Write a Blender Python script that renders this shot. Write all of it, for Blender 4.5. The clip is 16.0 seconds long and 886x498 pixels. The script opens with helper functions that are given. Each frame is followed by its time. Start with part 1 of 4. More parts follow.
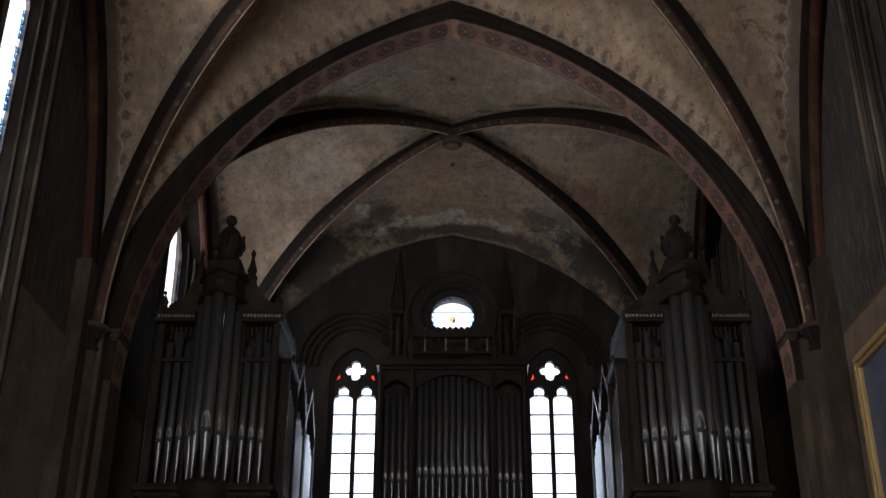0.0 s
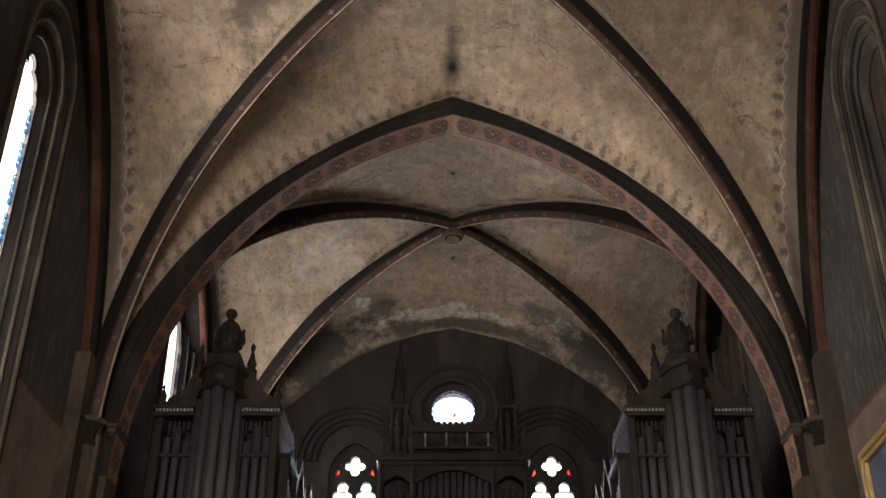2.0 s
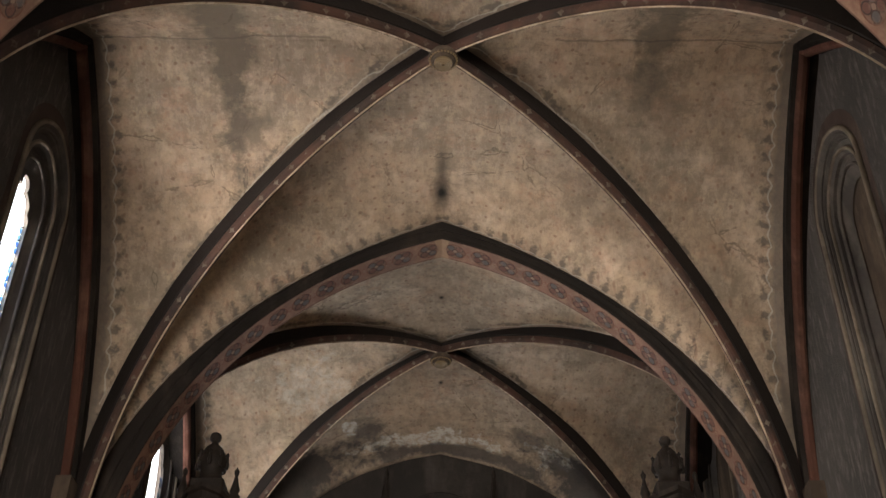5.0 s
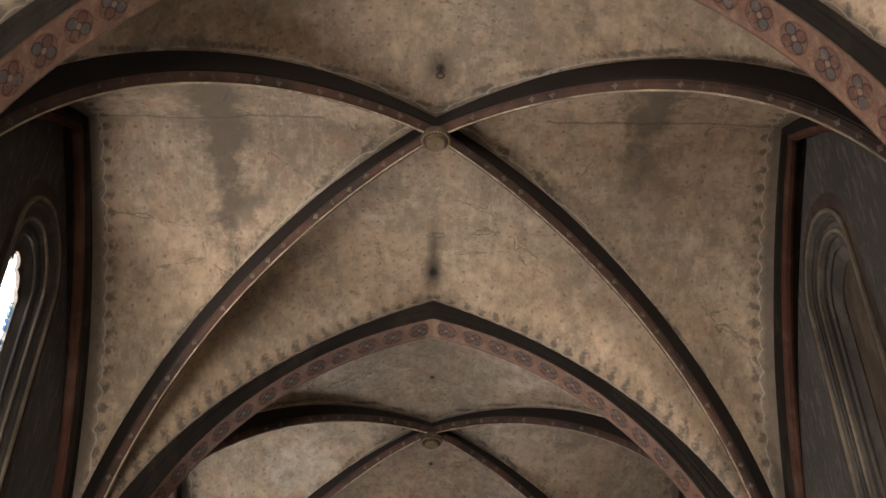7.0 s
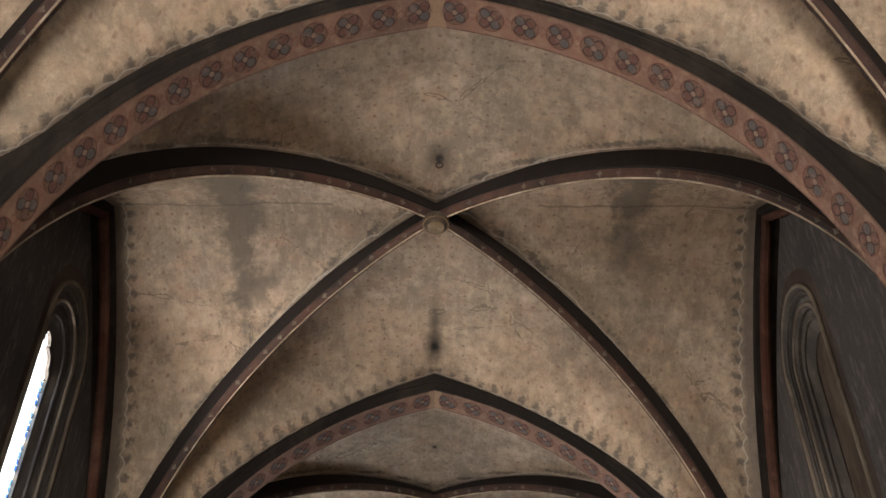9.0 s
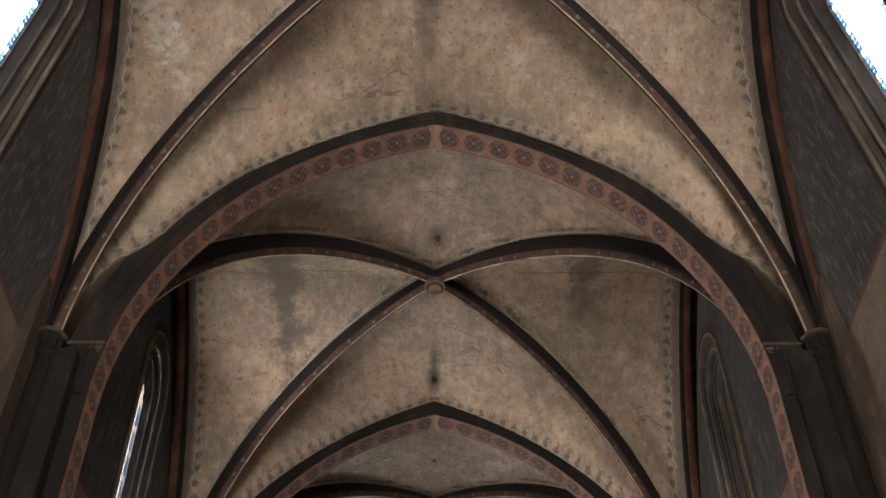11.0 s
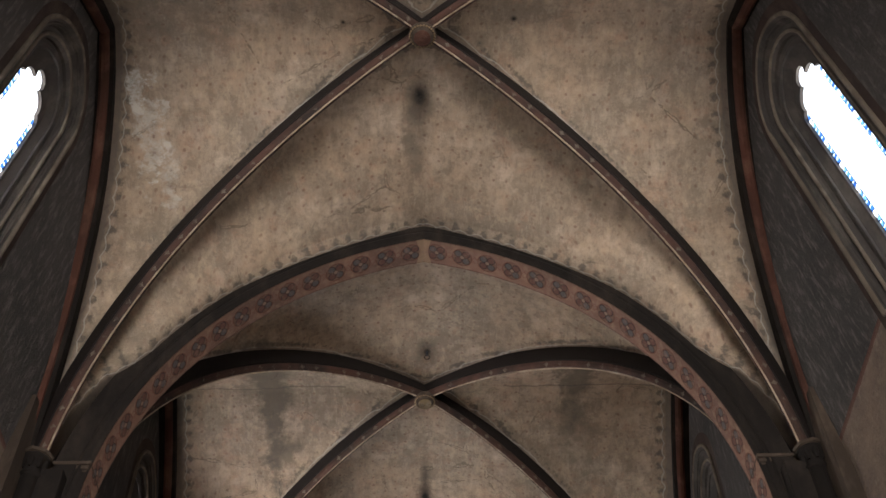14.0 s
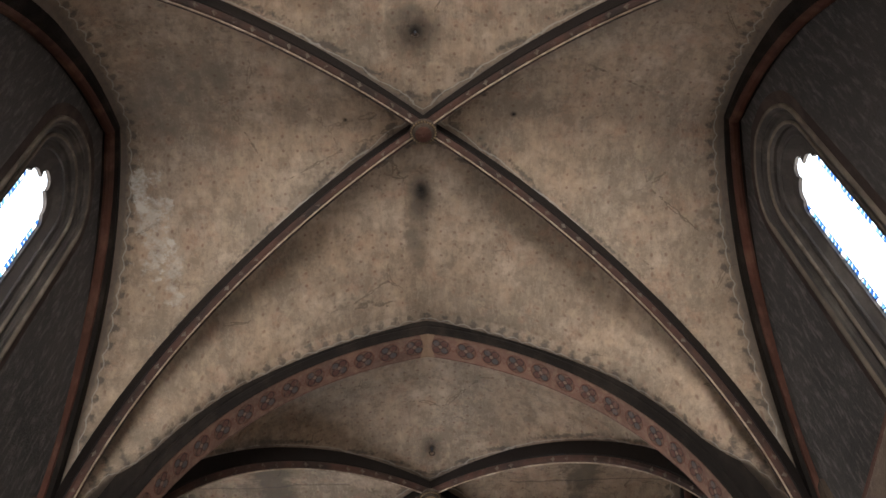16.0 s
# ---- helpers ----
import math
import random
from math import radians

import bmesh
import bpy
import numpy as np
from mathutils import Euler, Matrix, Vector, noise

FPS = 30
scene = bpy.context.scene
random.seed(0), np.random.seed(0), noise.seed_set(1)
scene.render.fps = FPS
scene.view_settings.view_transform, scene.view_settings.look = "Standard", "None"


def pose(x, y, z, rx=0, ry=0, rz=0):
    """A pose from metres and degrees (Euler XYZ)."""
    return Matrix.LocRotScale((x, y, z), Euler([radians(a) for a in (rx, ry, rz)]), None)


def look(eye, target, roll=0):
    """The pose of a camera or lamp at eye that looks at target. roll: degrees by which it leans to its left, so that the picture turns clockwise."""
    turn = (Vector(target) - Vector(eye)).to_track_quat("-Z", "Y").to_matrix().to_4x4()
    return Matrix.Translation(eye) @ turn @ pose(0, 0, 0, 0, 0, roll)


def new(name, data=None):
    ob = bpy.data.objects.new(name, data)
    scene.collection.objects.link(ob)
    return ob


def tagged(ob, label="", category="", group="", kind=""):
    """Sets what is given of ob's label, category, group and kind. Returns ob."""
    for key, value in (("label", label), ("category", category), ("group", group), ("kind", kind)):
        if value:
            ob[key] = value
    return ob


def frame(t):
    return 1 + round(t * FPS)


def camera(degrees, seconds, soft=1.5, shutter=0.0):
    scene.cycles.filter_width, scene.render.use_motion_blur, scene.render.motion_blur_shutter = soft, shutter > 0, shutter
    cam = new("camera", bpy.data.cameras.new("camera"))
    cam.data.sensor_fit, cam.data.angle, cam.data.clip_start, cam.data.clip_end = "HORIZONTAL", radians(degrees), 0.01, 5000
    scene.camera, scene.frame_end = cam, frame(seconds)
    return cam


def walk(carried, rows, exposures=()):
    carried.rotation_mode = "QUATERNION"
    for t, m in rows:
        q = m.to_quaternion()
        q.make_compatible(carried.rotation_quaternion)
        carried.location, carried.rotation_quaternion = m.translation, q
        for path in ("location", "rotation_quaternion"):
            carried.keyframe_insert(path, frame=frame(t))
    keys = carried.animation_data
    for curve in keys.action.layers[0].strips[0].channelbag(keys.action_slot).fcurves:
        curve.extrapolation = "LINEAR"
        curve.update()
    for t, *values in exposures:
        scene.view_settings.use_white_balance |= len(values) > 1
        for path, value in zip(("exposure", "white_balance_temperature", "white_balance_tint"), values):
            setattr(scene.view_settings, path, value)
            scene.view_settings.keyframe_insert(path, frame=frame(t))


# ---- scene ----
import itertools

cam = camera(42.81, 16.0)
PATH = [
    (0.0, 0.005, 2.312, 5.916, 115.822, -0.170, 0.476),
    (0.5, 0.005, 2.312, 5.916, 117.214, -0.026, 0.560),
    (1.0, 0.005, 2.312, 5.916, 118.412, -0.022, 0.580),
    (1.5, 0.005, 2.312, 5.916, 119.538, -0.061, 0.559),
    (2.0, 0.005, 2.312, 5.916, 120.553, -0.182, 0.495),
    (2.5, 0.005, 2.312, 5.916, 121.686, -0.120, 0.536),
    (3.0, 0.005, 2.312, 5.916, 122.870, -0.104, 0.552),
    (3.5, 0.005, 2.312, 5.916, 124.142, -0.146, 0.406),
    (4.0, 0.005, 2.312, 5.916, 124.987, -0.288, 0.123),
    (6.5, 0.005, 2.312, 5.916, 129.905, -0.272, -0.771),
    (7.0, 0.005, 2.312, 5.916, 130.860, -0.376, -0.903),
    (7.5, 0.005, 2.312, 5.916, 132.064, -0.196, -0.789),
    (8.0, 0.005, 2.312, 5.916, 133.218, -0.096, -0.654),
    (8.5, 0.005, 2.312, 5.916, 134.088, -0.008, -0.529),
    (9.0, 0.001, 1.351, 5.154, 134.529, 0.045, -0.478),
    (9.2, 0.000, 0.850, 4.755, 134.680, 0.060, -0.470),
    (10.0, -0.008, -1.500, 2.900, 135.250, 0.130, -0.450),
    (10.8, -0.014, -2.800, 1.870, 135.830, 0.190, -0.430),
    (11.3, -0.016, -2.968, 1.732, 136.180, 0.220, -0.425),
    (11.5, -0.016, -2.968, 1.732, 136.445, 0.222, -0.424),
    (12.0, -0.016, -2.968, 1.732, 137.208, 0.189, -0.470),
    (12.5, -0.016, -2.968, 1.732, 138.019, 0.272, -0.501),
    (13.0, -0.016, -2.968, 1.732, 139.124, 0.416, -0.422),
    (13.5, -0.016, -2.968, 1.732, 140.297, 0.650, -0.424),
    (14.0, -0.016, -2.968, 1.732, 141.683, 1.072, -0.288),
    (14.5, -0.016, -2.968, 1.732, 142.939, 1.261, -0.304),
    (15.0, -0.016, -2.968, 1.732, 144.245, 1.344, -0.306),
    (15.5, -0.016, -2.968, 1.732, 145.401, 1.368, -0.070),
    (16.0, -0.016, -2.968, 1.732, 146.464, 1.378, 0.398),
]
EXPOSURES = [(0.0, -0.86, 6150, 12), (1.0, -0.05, 6400, 12), (2.0, 0.24, 6600, 12), (4.0, 0.36, 6700, 12), (6.5, 0.42, 6850, 12), (9.0, 0.42, 6650, 12), (11.5, 0.1, 6300, 12), (16.0, 0.05, 6200, 12)]
walk(cam, [(t, pose(x, y, z, rx, ry, rz)) for t, x, y, z, rx, ry, rz in PATH], EXPOSURES)

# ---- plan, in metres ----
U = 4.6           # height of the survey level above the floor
HW = 5.22         # half width of the vault at the rib feet
HA = 5.05         # half width at the crown of the side webs
WX = 5.35         # inner face of the side walls
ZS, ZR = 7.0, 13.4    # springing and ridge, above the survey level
# transverse arches: y, springing, apex, half span
ARCHES = [(-15.2, 7.0, 13.0, 4.85), (-7.0, 7.0, 13.0, 4.85), (0.25, 6.9, 12.9, 4.75), (9.27, 6.9, 12.9, 4.75), (17.5, 6.6, 12.9, 4.85)]
AW = 0.52         # width of an arch's soffit
WEST = 25.8       # inner face of the west wall
BAYS = [(-10.9, -14.5, -7.2), (-3.0, -6.3, 0.1), (5.36, 0.8, 9.1), (13.5, 9.78, 17.33), (21.7, 18.0, 25.62)]
CAPS = [7.6, 7.6, 7.75, 7.8, 7.35]   # capitals on the piers
# side windows: bay centre y, half width of the moulding, apex height, sill
WINDOWS = [(-10.9, 0.85, 12.3, 3.5), (-3.3, 0.85, 12.3, 3.5), (5.25, 0.95, 12.45, 7.4), (14.0, 0.85, 12.0, 3.5), (22.6, 1.3, 13.2, 3.5)]
HEADS = {5.25: (1.15, 1.6), 14.0: (1.15, 1.6)}   # rise of the window head, and its drop through the reveal
SPANS = {5.36: (5.5, 4.88)}   # the third bay is wider at the rib feet and its walls lean


def span(yb):
    return SPANS.get(yb, (HW, HA))


def face(wy, z):
    """Inner face of a side wall at a height; the third bay's wall leans inwards above the string."""
    return 5.15 + 0.1 * (12.5 - max(7.0, z)) if wy == 5.25 else WX



# ---- sky and light ----
world = bpy.data.worlds.new("sky")
scene.world = world
world.use_nodes = True
wn = world.node_tree
sky = wn.nodes.new("ShaderNodeTexSky")
sky.sky_type = 'NISHITA'
sky.sun_disc = False
sky.sun_elevation, sky.sun_rotation = radians(38), radians(-75)
wn.links.new(sky.outputs[0], wn.nodes["Background"].inputs[0])
wn.nodes["Background"].inputs[1].default_value = 0.12
sun_data = bpy.data.lights.new("sun", 'SUN')
sun_data.energy, sun_data.angle, sun_data.color = 2.5, radians(0.6), (1.0, 0.95, 0.88)
sun = new("sun", sun_data)
sun.matrix_world = look((-30, 4, 30), (0, 12, 0))


def window_light(name, eye, target, w, h, watts, colour):
    d = bpy.data.lights.new(name, 'AREA')
    d.shape, d.size, d.size_y, d.energy, d.color = 'RECTANGLE', w, h, watts, colour
    ob = new(name, d)
    ob.matrix_world = look(eye, target)
    return ob


DAY = (1.0, 0.97, 0.92)
SIDE_WATTS = {-10.9: (350, 350), -3.3: (330, 330), 5.25: (230, 210), 14.0: (1350, 0), 22.6: (230, 0)}
for wy, wh, wz, ws in WINDOWS:
    for side in (-1, 1):
        watts = SIDE_WATTS[wy][0 if side < 0 else 1]
        if watts:
            window_light("window_daylight", (side * (WX + 1.25), wy, U + (wz + ws) / 2 + 0.3), (0, wy, U + (wz + ws) / 2 - 0.3), 1.7, wz - ws, watts, DAY)
for wx in (-2.14, 2.14):
    window_light("window_daylight", (wx, WEST + 1.3, U + 7.3), (wx, 0, U + 7.3), 1.3, 6.2, 700, (0.8, 0.9, 1.0))
window_light("window_daylight", (0, WEST + 1.3, U + 11.1), (0, 0, U + 10.6), 1.2, 1.2, 70, (0.85, 0.93, 1.0))
EAST_X = (-3.0, 0.0, 3.0)   # tall choir windows behind the walk
for wx in EAST_X:
    window_light("window_daylight", (wx, -16.3, U + 5.0), (wx, 10, U + 6.5), 1.9, 10.0, 1750, DAY)

# ---- materials ----


class Mat:
    """A node material under construction."""

    def __init__(self, name, rough=0.85, metal=0.0):
        self.m = bpy.data.materials.new(name)
        self.m.use_nodes = True
        self.t = self.m.node_tree
        self.b = self.t.nodes["Principled BSDF"]
        self.b.inputs["Roughness"].default_value = rough
        self.b.inputs["Metallic"].default_value = metal
        self.b.inputs["Specular IOR Level"].default_value = 0.5 if rough < 0.6 else 0.12

    def n(self, kind, **props):
        node = self.t.nodes.new("ShaderNode" + kind)
        for key, value in props.items():
            setattr(node, key, value)
        return node

    def put(self, socket, value):
        if isinstance(value, bpy.types.NodeSocket):
            self.t.links.new(value, socket)
        elif isinstance(value, tuple) and len(value) == 3 and socket.type == 'RGBA':
            socket.default_value = (*value, 1)
        else:
            socket.default_value = value

    def math(self, op, a, b=0.0, c=0.0, clamp=False):
        node = self.n("Math", operation=op, use_clamp=clamp)
        for s, v in zip(node.inputs, (a, b, c)):
            self.put(s, v)
        return node.outputs[0]

    def mix(self, fac, a, b, blend='MIX'):
        node = self.n("Mix", data_type='RGBA', blend_type=blend)
        self.put(node.inputs[0], fac)
        self.put(node.inputs[6], a)
        self.put(node.inputs[7], b)
        return node.outputs[2]

    def coords(self):
        return self.n("TexCoord").outputs["Object"]

    def stretch(self, vec, sx, sy, sz):
        node = self.n("Mapping")
        self.put(node.inputs[0], vec)
        node.inputs[3].default_value = (sx, sy, sz)
        return node.outputs[0]

    def noise(self, vec, scale, detail=4.0, rough=0.6):
        node = self.n("TexNoise")
        self.put(node.inputs["Vector"], vec)
        self.put(node.inputs["Scale"], scale)
        node.inputs["Detail"].default_value = detail
        node.inputs["Roughness"].default_value = rough
        return node.outputs["Fac"]

    def ramp(self, fac, lo, hi):
        node = self.n("MapRange", clamp=True)
        self.put(node.inputs[0], fac)
        node.inputs[1].default_value, node.inputs[2].default_value = lo, hi
        return node.outputs[0]

    def uv(self):
        sep = self.n("SeparateXYZ")
        self.t.links.new(self.n("UVMap").outputs[0], sep.inputs[0])
        return sep.outputs[0], sep.outputs[1]

    def attr(self, name):
        return self.n("Attribute", attribute_name=name).outputs["Fac"]

    def bump(self, height, strength=0.3, dist=0.02):
        node = self.n("Bump")
        self.put(node.inputs["Height"], height)
        node.inputs["Strength"].default_value, node.inputs["Distance"].default_value = strength, dist
        self.t.links.new(node.outputs[0], self.b.inputs["Normal"])

    def colour(self, value):
        self.put(self.b.inputs["Base Color"], value)
        return self.m


def plaster(name, base, dark, light, bump=0.35, scale=1.0, rough=0.9):
    """Old lime plaster or stone: two scales of mottling, streaks and fine relief."""
    m = Mat(name, rough)
    v = m.coords()
    c = m.mix(m.ramp(m.noise(v, 0.45 * scale, 5), 0.38, 0.66), base, dark)
    c = m.mix(m.ramp(m.noise(m.stretch(v, 1, 1, 0.35), 2.2 * scale, 6), 0.5, 0.74), c, light)
    fine = m.noise(v, 17 * scale, 5, 0.7)
    c = m.mix(m.math('MULTIPLY', m.ramp(fine, 0.5, 0.8), 0.45), c, dark)
    m.bump(m.math('ADD', fine, m.noise(v, 4 * scale, 3)), bump, 0.03)
    return m.colour(c)




def web_material():
    """Ochre lime wash over stone courses: painted dots, stencilled border, soot round the hook holes, damp stains."""
    m = Mat("vault_plaster", 0.92)
    v = m.coords()
    sep = m.n("SeparateXYZ")
    m.t.links.new(v, sep.inputs[0])
    x, y, z = sep.outputs
    edge, along = m.attr("edge"), m.attr("along")
    warp = m.noise(v, 1.3, 4)
    c = m.mix(m.ramp(m.noise(v, 0.55, 6, 0.65), 0.4, 0.6), (0.44, 0.312, 0.212), (0.29, 0.225, 0.165))
    c = m.mix(m.ramp(m.noise(m.stretch(v, 1.0, 1.0, 0.5), 1.1, 7, 0.72), 0.5, 0.66), c, (0.53, 0.398, 0.288))
    c = m.mix(m.math('MULTIPLY', m.ramp(m.noise(v, 1.9, 6, 0.72), 0.52, 0.64), 0.55), c, (0.42, 0.25, 0.165))
    c = m.mix(m.math('MULTIPLY', m.ramp(m.noise(m.stretch(v, 1.0, 1.3, 1.0), 1.45, 7, 0.75), 0.55, 0.66), 0.6), c, (0.21, 0.175, 0.135))
    streak = m.noise(m.stretch(v, 7.0, 1.5, 4.0), 1.3, 6, 0.7)
    c = m.mix(m.math('MULTIPLY', m.ramp(streak, 0.5, 0.66), 0.32), c, (0.22, 0.17, 0.125))
    pale = m.noise(m.stretch(v, 8.0, 1.6, 5.0), 1.4, 6, 0.72)
    c = m.mix(m.math('MULTIPLY', m.ramp(pale, 0.54, 0.68), 0.35), c, (0.58, 0.452, 0.33))
    course = m.noise(m.stretch(v, 1.2, 3.0, 6.0), 1.5, 6, 0.72)
    c = m.mix(m.math('MULTIPLY', m.ramp(course, 0.52, 0.66), 0.45), c, (0.24, 0.185, 0.135))
    mott = m.noise(m.stretch(v, 1.6, 1.0, 1.3), 2.6, 7, 0.78)
    c = m.mix(m.math('MULTIPLY', m.ramp(mott, 0.5, 0.58), 0.45), c, (0.22, 0.172, 0.122))
    c = m.mix(m.math('MULTIPLY', m.ramp(mott, 0.47, 0.36), 0.45), c, (0.58, 0.43, 0.28))
    rub = m.noise(m.stretch(v, 2.2, 1.2, 2.0), 2.1, 8, 0.78)
    c = m.mix(m.math('MULTIPLY', m.ramp(rub, 0.53, 0.6), 0.28), c, (0.53, 0.4, 0.3))
    c = m.mix(m.math('MULTIPLY', m.ramp(rub, 0.43, 0.37), 0.32), c, (0.2, 0.165, 0.125))
    grain = m.noise(v, 11, 6, 0.7)
    c = m.mix(m.math('MULTIPLY', m.ramp(grain, 0.52, 0.7), 0.3), c, (0.19, 0.145, 0.105))

    def cell(a, size):
        return m.math('MULTIPLY', m.math('SUBTRACT', m.math('FRACT', m.math('DIVIDE', a, size)), 0.5), size)
    # small dull red dots
    wx = m.math('ADD', x, m.math('MULTIPLY', warp, 0.15))
    wy = m.math('ADD', y, m.math('MULTIPLY', m.noise(v, 1.1, 3), 0.15))
    dx, dy = cell(wx, 0.23), cell(wy, 0.23)
    dist = m.math('SQRT', m.math('ADD', m.math('MULTIPLY', dx, dx), m.math('MULTIPLY', dy, dy)))
    dots = m.math('MULTIPLY', m.math('SUBTRACT', 1.0, m.ramp(dist, 0.014, 0.034)), m.ramp(m.noise(v, 1.4, 4), 0.4, 0.54))
    c = m.mix(m.math('MULTIPLY', dots, 0.5), c, (0.16, 0.08, 0.06))
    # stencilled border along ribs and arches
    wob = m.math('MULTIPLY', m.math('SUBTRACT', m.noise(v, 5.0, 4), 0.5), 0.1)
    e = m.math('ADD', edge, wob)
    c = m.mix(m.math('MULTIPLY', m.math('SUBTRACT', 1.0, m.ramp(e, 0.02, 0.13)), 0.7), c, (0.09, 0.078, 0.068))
    # the wash darkens gradually towards ribs, arches and walls
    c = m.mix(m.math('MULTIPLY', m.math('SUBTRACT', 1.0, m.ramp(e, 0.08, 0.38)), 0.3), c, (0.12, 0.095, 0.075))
    fa, fd = cell(along, 0.3), m.math('SUBTRACT', e, 0.16)
    leaf = m.math('SQRT', m.math('ADD', m.math('MULTIPLY', fa, fa), m.math('MULTIPLY', fd, fd)))
    leaf = m.math('ADD', leaf, m.math('MULTIPLY', m.math('SUBTRACT', m.noise(v, 13, 4), 0.5), 0.3))
    c = m.mix(m.math('MULTIPLY', m.math('SUBTRACT', 1.0, m.ramp(leaf, 0.035, 0.095)), 0.7), c, (0.09, 0.077, 0.063))
    line = m.math('ABSOLUTE', m.math('SUBTRACT', e, m.math('ADD', 0.07, m.math('MULTIPLY', m.math('ABSOLUTE', m.math('SINE', m.math('MULTIPLY', along, 9.0))), 0.05))))
    c = m.mix(m.math('MULTIPLY', m.math('SUBTRACT', 1.0, m.ramp(line, 0.006, 0.016)), 0.42), c, (0.5, 0.46, 0.4))
    # soot, damp, pale and dark west-end patches: plan place, half lengths, depth, tone
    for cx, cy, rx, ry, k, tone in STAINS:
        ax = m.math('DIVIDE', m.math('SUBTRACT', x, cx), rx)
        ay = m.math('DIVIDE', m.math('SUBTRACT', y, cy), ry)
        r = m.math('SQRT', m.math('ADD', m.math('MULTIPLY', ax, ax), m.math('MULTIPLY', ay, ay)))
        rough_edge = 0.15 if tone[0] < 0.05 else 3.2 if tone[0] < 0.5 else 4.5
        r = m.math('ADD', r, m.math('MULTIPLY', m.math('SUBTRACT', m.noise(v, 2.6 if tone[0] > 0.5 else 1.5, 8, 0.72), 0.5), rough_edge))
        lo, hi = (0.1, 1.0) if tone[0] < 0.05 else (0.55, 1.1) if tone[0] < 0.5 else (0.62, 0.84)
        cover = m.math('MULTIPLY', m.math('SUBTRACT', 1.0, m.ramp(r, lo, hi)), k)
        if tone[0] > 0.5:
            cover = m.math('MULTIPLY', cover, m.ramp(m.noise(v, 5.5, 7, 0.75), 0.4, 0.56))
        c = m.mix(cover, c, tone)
    # shade of the ridge crease in the fourth bay's side webs, painted as a line
    ridge = m.math('ABSOLUTE', m.math('ADD', m.math('SUBTRACT', y, 13.42), m.math('MULTIPLY', m.math('SUBTRACT', m.noise(v, 1.6, 5), 0.5), 0.25)))
    crease_shade = m.math('MULTIPLY', m.math('SUBTRACT', 1.0, m.ramp(ridge, 0.008, 0.035)), m.math('GREATER_THAN', m.math('ABSOLUTE', x), 1.6))
    c = m.mix(m.math('MULTIPLY', crease_shade, 0.5), c, (0.1, 0.08, 0.065))
    # fine cracks
    vor = m.n("TexVoronoi", feature='DISTANCE_TO_EDGE')
    m.t.links.new(m.stretch(v, 1, 1, 0.6), vor.inputs["Vector"])
    vor.inputs["Scale"].default_value = 0.75
    crack = m.math('ADD', vor.outputs["Distance"], m.math('MULTIPLY', m.math('SUBTRACT', m.noise(v, 3.0, 5), 0.5), 0.16))
    crack = m.math('SUBTRACT', 1.0, m.ramp(m.math('ABSOLUTE', crack), 0.002, 0.009))
    c = m.mix(m.math('MULTIPLY', crack, m.math('MULTIPLY', m.ramp(m.noise(v, 0.6, 3), 0.5, 0.6), 0.6)), c, (0.1, 0.08, 0.06))
    m.bump(m.math('ADD', m.math('MULTIPLY', streak, 0.8), m.math('MULTIPLY', m.noise(v, 4, 4), 1.5)), 0.35, 0.03)
    return m.colour(c)


WEST_DARK = (0.06, 0.055, 0.052)
SOOT, DAMP, PALE = (0.02, 0.018, 0.016), (0.15, 0.12, 0.09), (0.64, 0.59, 0.51)
STAINS = [
    (-0.02, 16.7, 0.22, 0.55, 0.95, SOOT), (0.0, 16.1, 0.16, 1.1, 0.55, SOOT), (0.0, 16.72, 0.09, 0.13, 1.0, SOOT),
    (0.05, 12.45, 0.28, 0.42, 0.7, SOOT), (0.05, 12.45, 0.08, 0.1, 1.0, SOOT),
    (-0.06, 6.65, 0.3, 0.6, 0.85, SOOT), (-0.06, 6.65, 0.12, 0.2, 1.0, SOOT), (-0.05, 7.3, 0.22, 1.3, 0.35, SOOT),
    (-0.1, 3.8, 0.55, 0.55, 0.85, SOOT), (-0.1, 3.8, 0.1, 0.12, 1.0, SOOT),
    (0.0, 19.9, 0.07, 0.09, 1.0, SOOT), (0.0, 23.1, 0.07, 0.1, 1.0, SOOT), (1.45, 5.25, 0.07, 0.07, 1.0, SOOT), (-1.25, 5.3, 0.05, 0.05, 1.0, SOOT),
    (-3.1, 13.3, 0.38, 2.3, 0.9, DAMP), (3.05, 13.0, 0.4, 1.7, 0.8, DAMP), (-2.9, 14.9, 0.5, 0.5, 0.75, DAMP), (-3.6, 13.5, 0.3, 0.35, 0.6, DAMP), (3.0, 14.6, 0.6, 1.2, 0.4, DAMP), (-3.4, 12.2, 0.5, 1.4, 0.4, DAMP),
    (-3.9, 4.6, 1.2, 1.2, 0.35, DAMP), (-4.4, 6.9, 0.3, 0.8, 0.5, PALE), (-4.55, 6.2, 0.18, 0.35, 0.7, PALE), (-4.1, 7.5, 0.22, 0.5, 0.4, PALE), (-0.2, 7.7, 0.22, 1.1, 0.6, DAMP),
    (-2.6, 22.8, 1.0, 0.8, 0.3, PALE), (-1.9, 24.3, 0.22, 0.3, 1.0, PALE), (-0.3, 25.1, 1.7, 0.3, 0.95, PALE), (3.0, 21.3, 0.9, 1.1, 0.5, DAMP), (2.5, 25.0, 0.6, 0.35, 0.9, PALE),
    (-3.1, 25.3, 1.5, 0.8, 0.9, WEST_DARK), (3.3, 25.3, 1.3, 0.7, 0.9, WEST_DARK), (0.4, 25.5, 2.6, 0.22, 0.8, WEST_DARK), (-1.6, 24.6, 0.5, 0.5, 0.7, WEST_DARK), (1.9, 24.7, 0.5, 0.45, 0.6, WEST_DARK),
]
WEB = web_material()


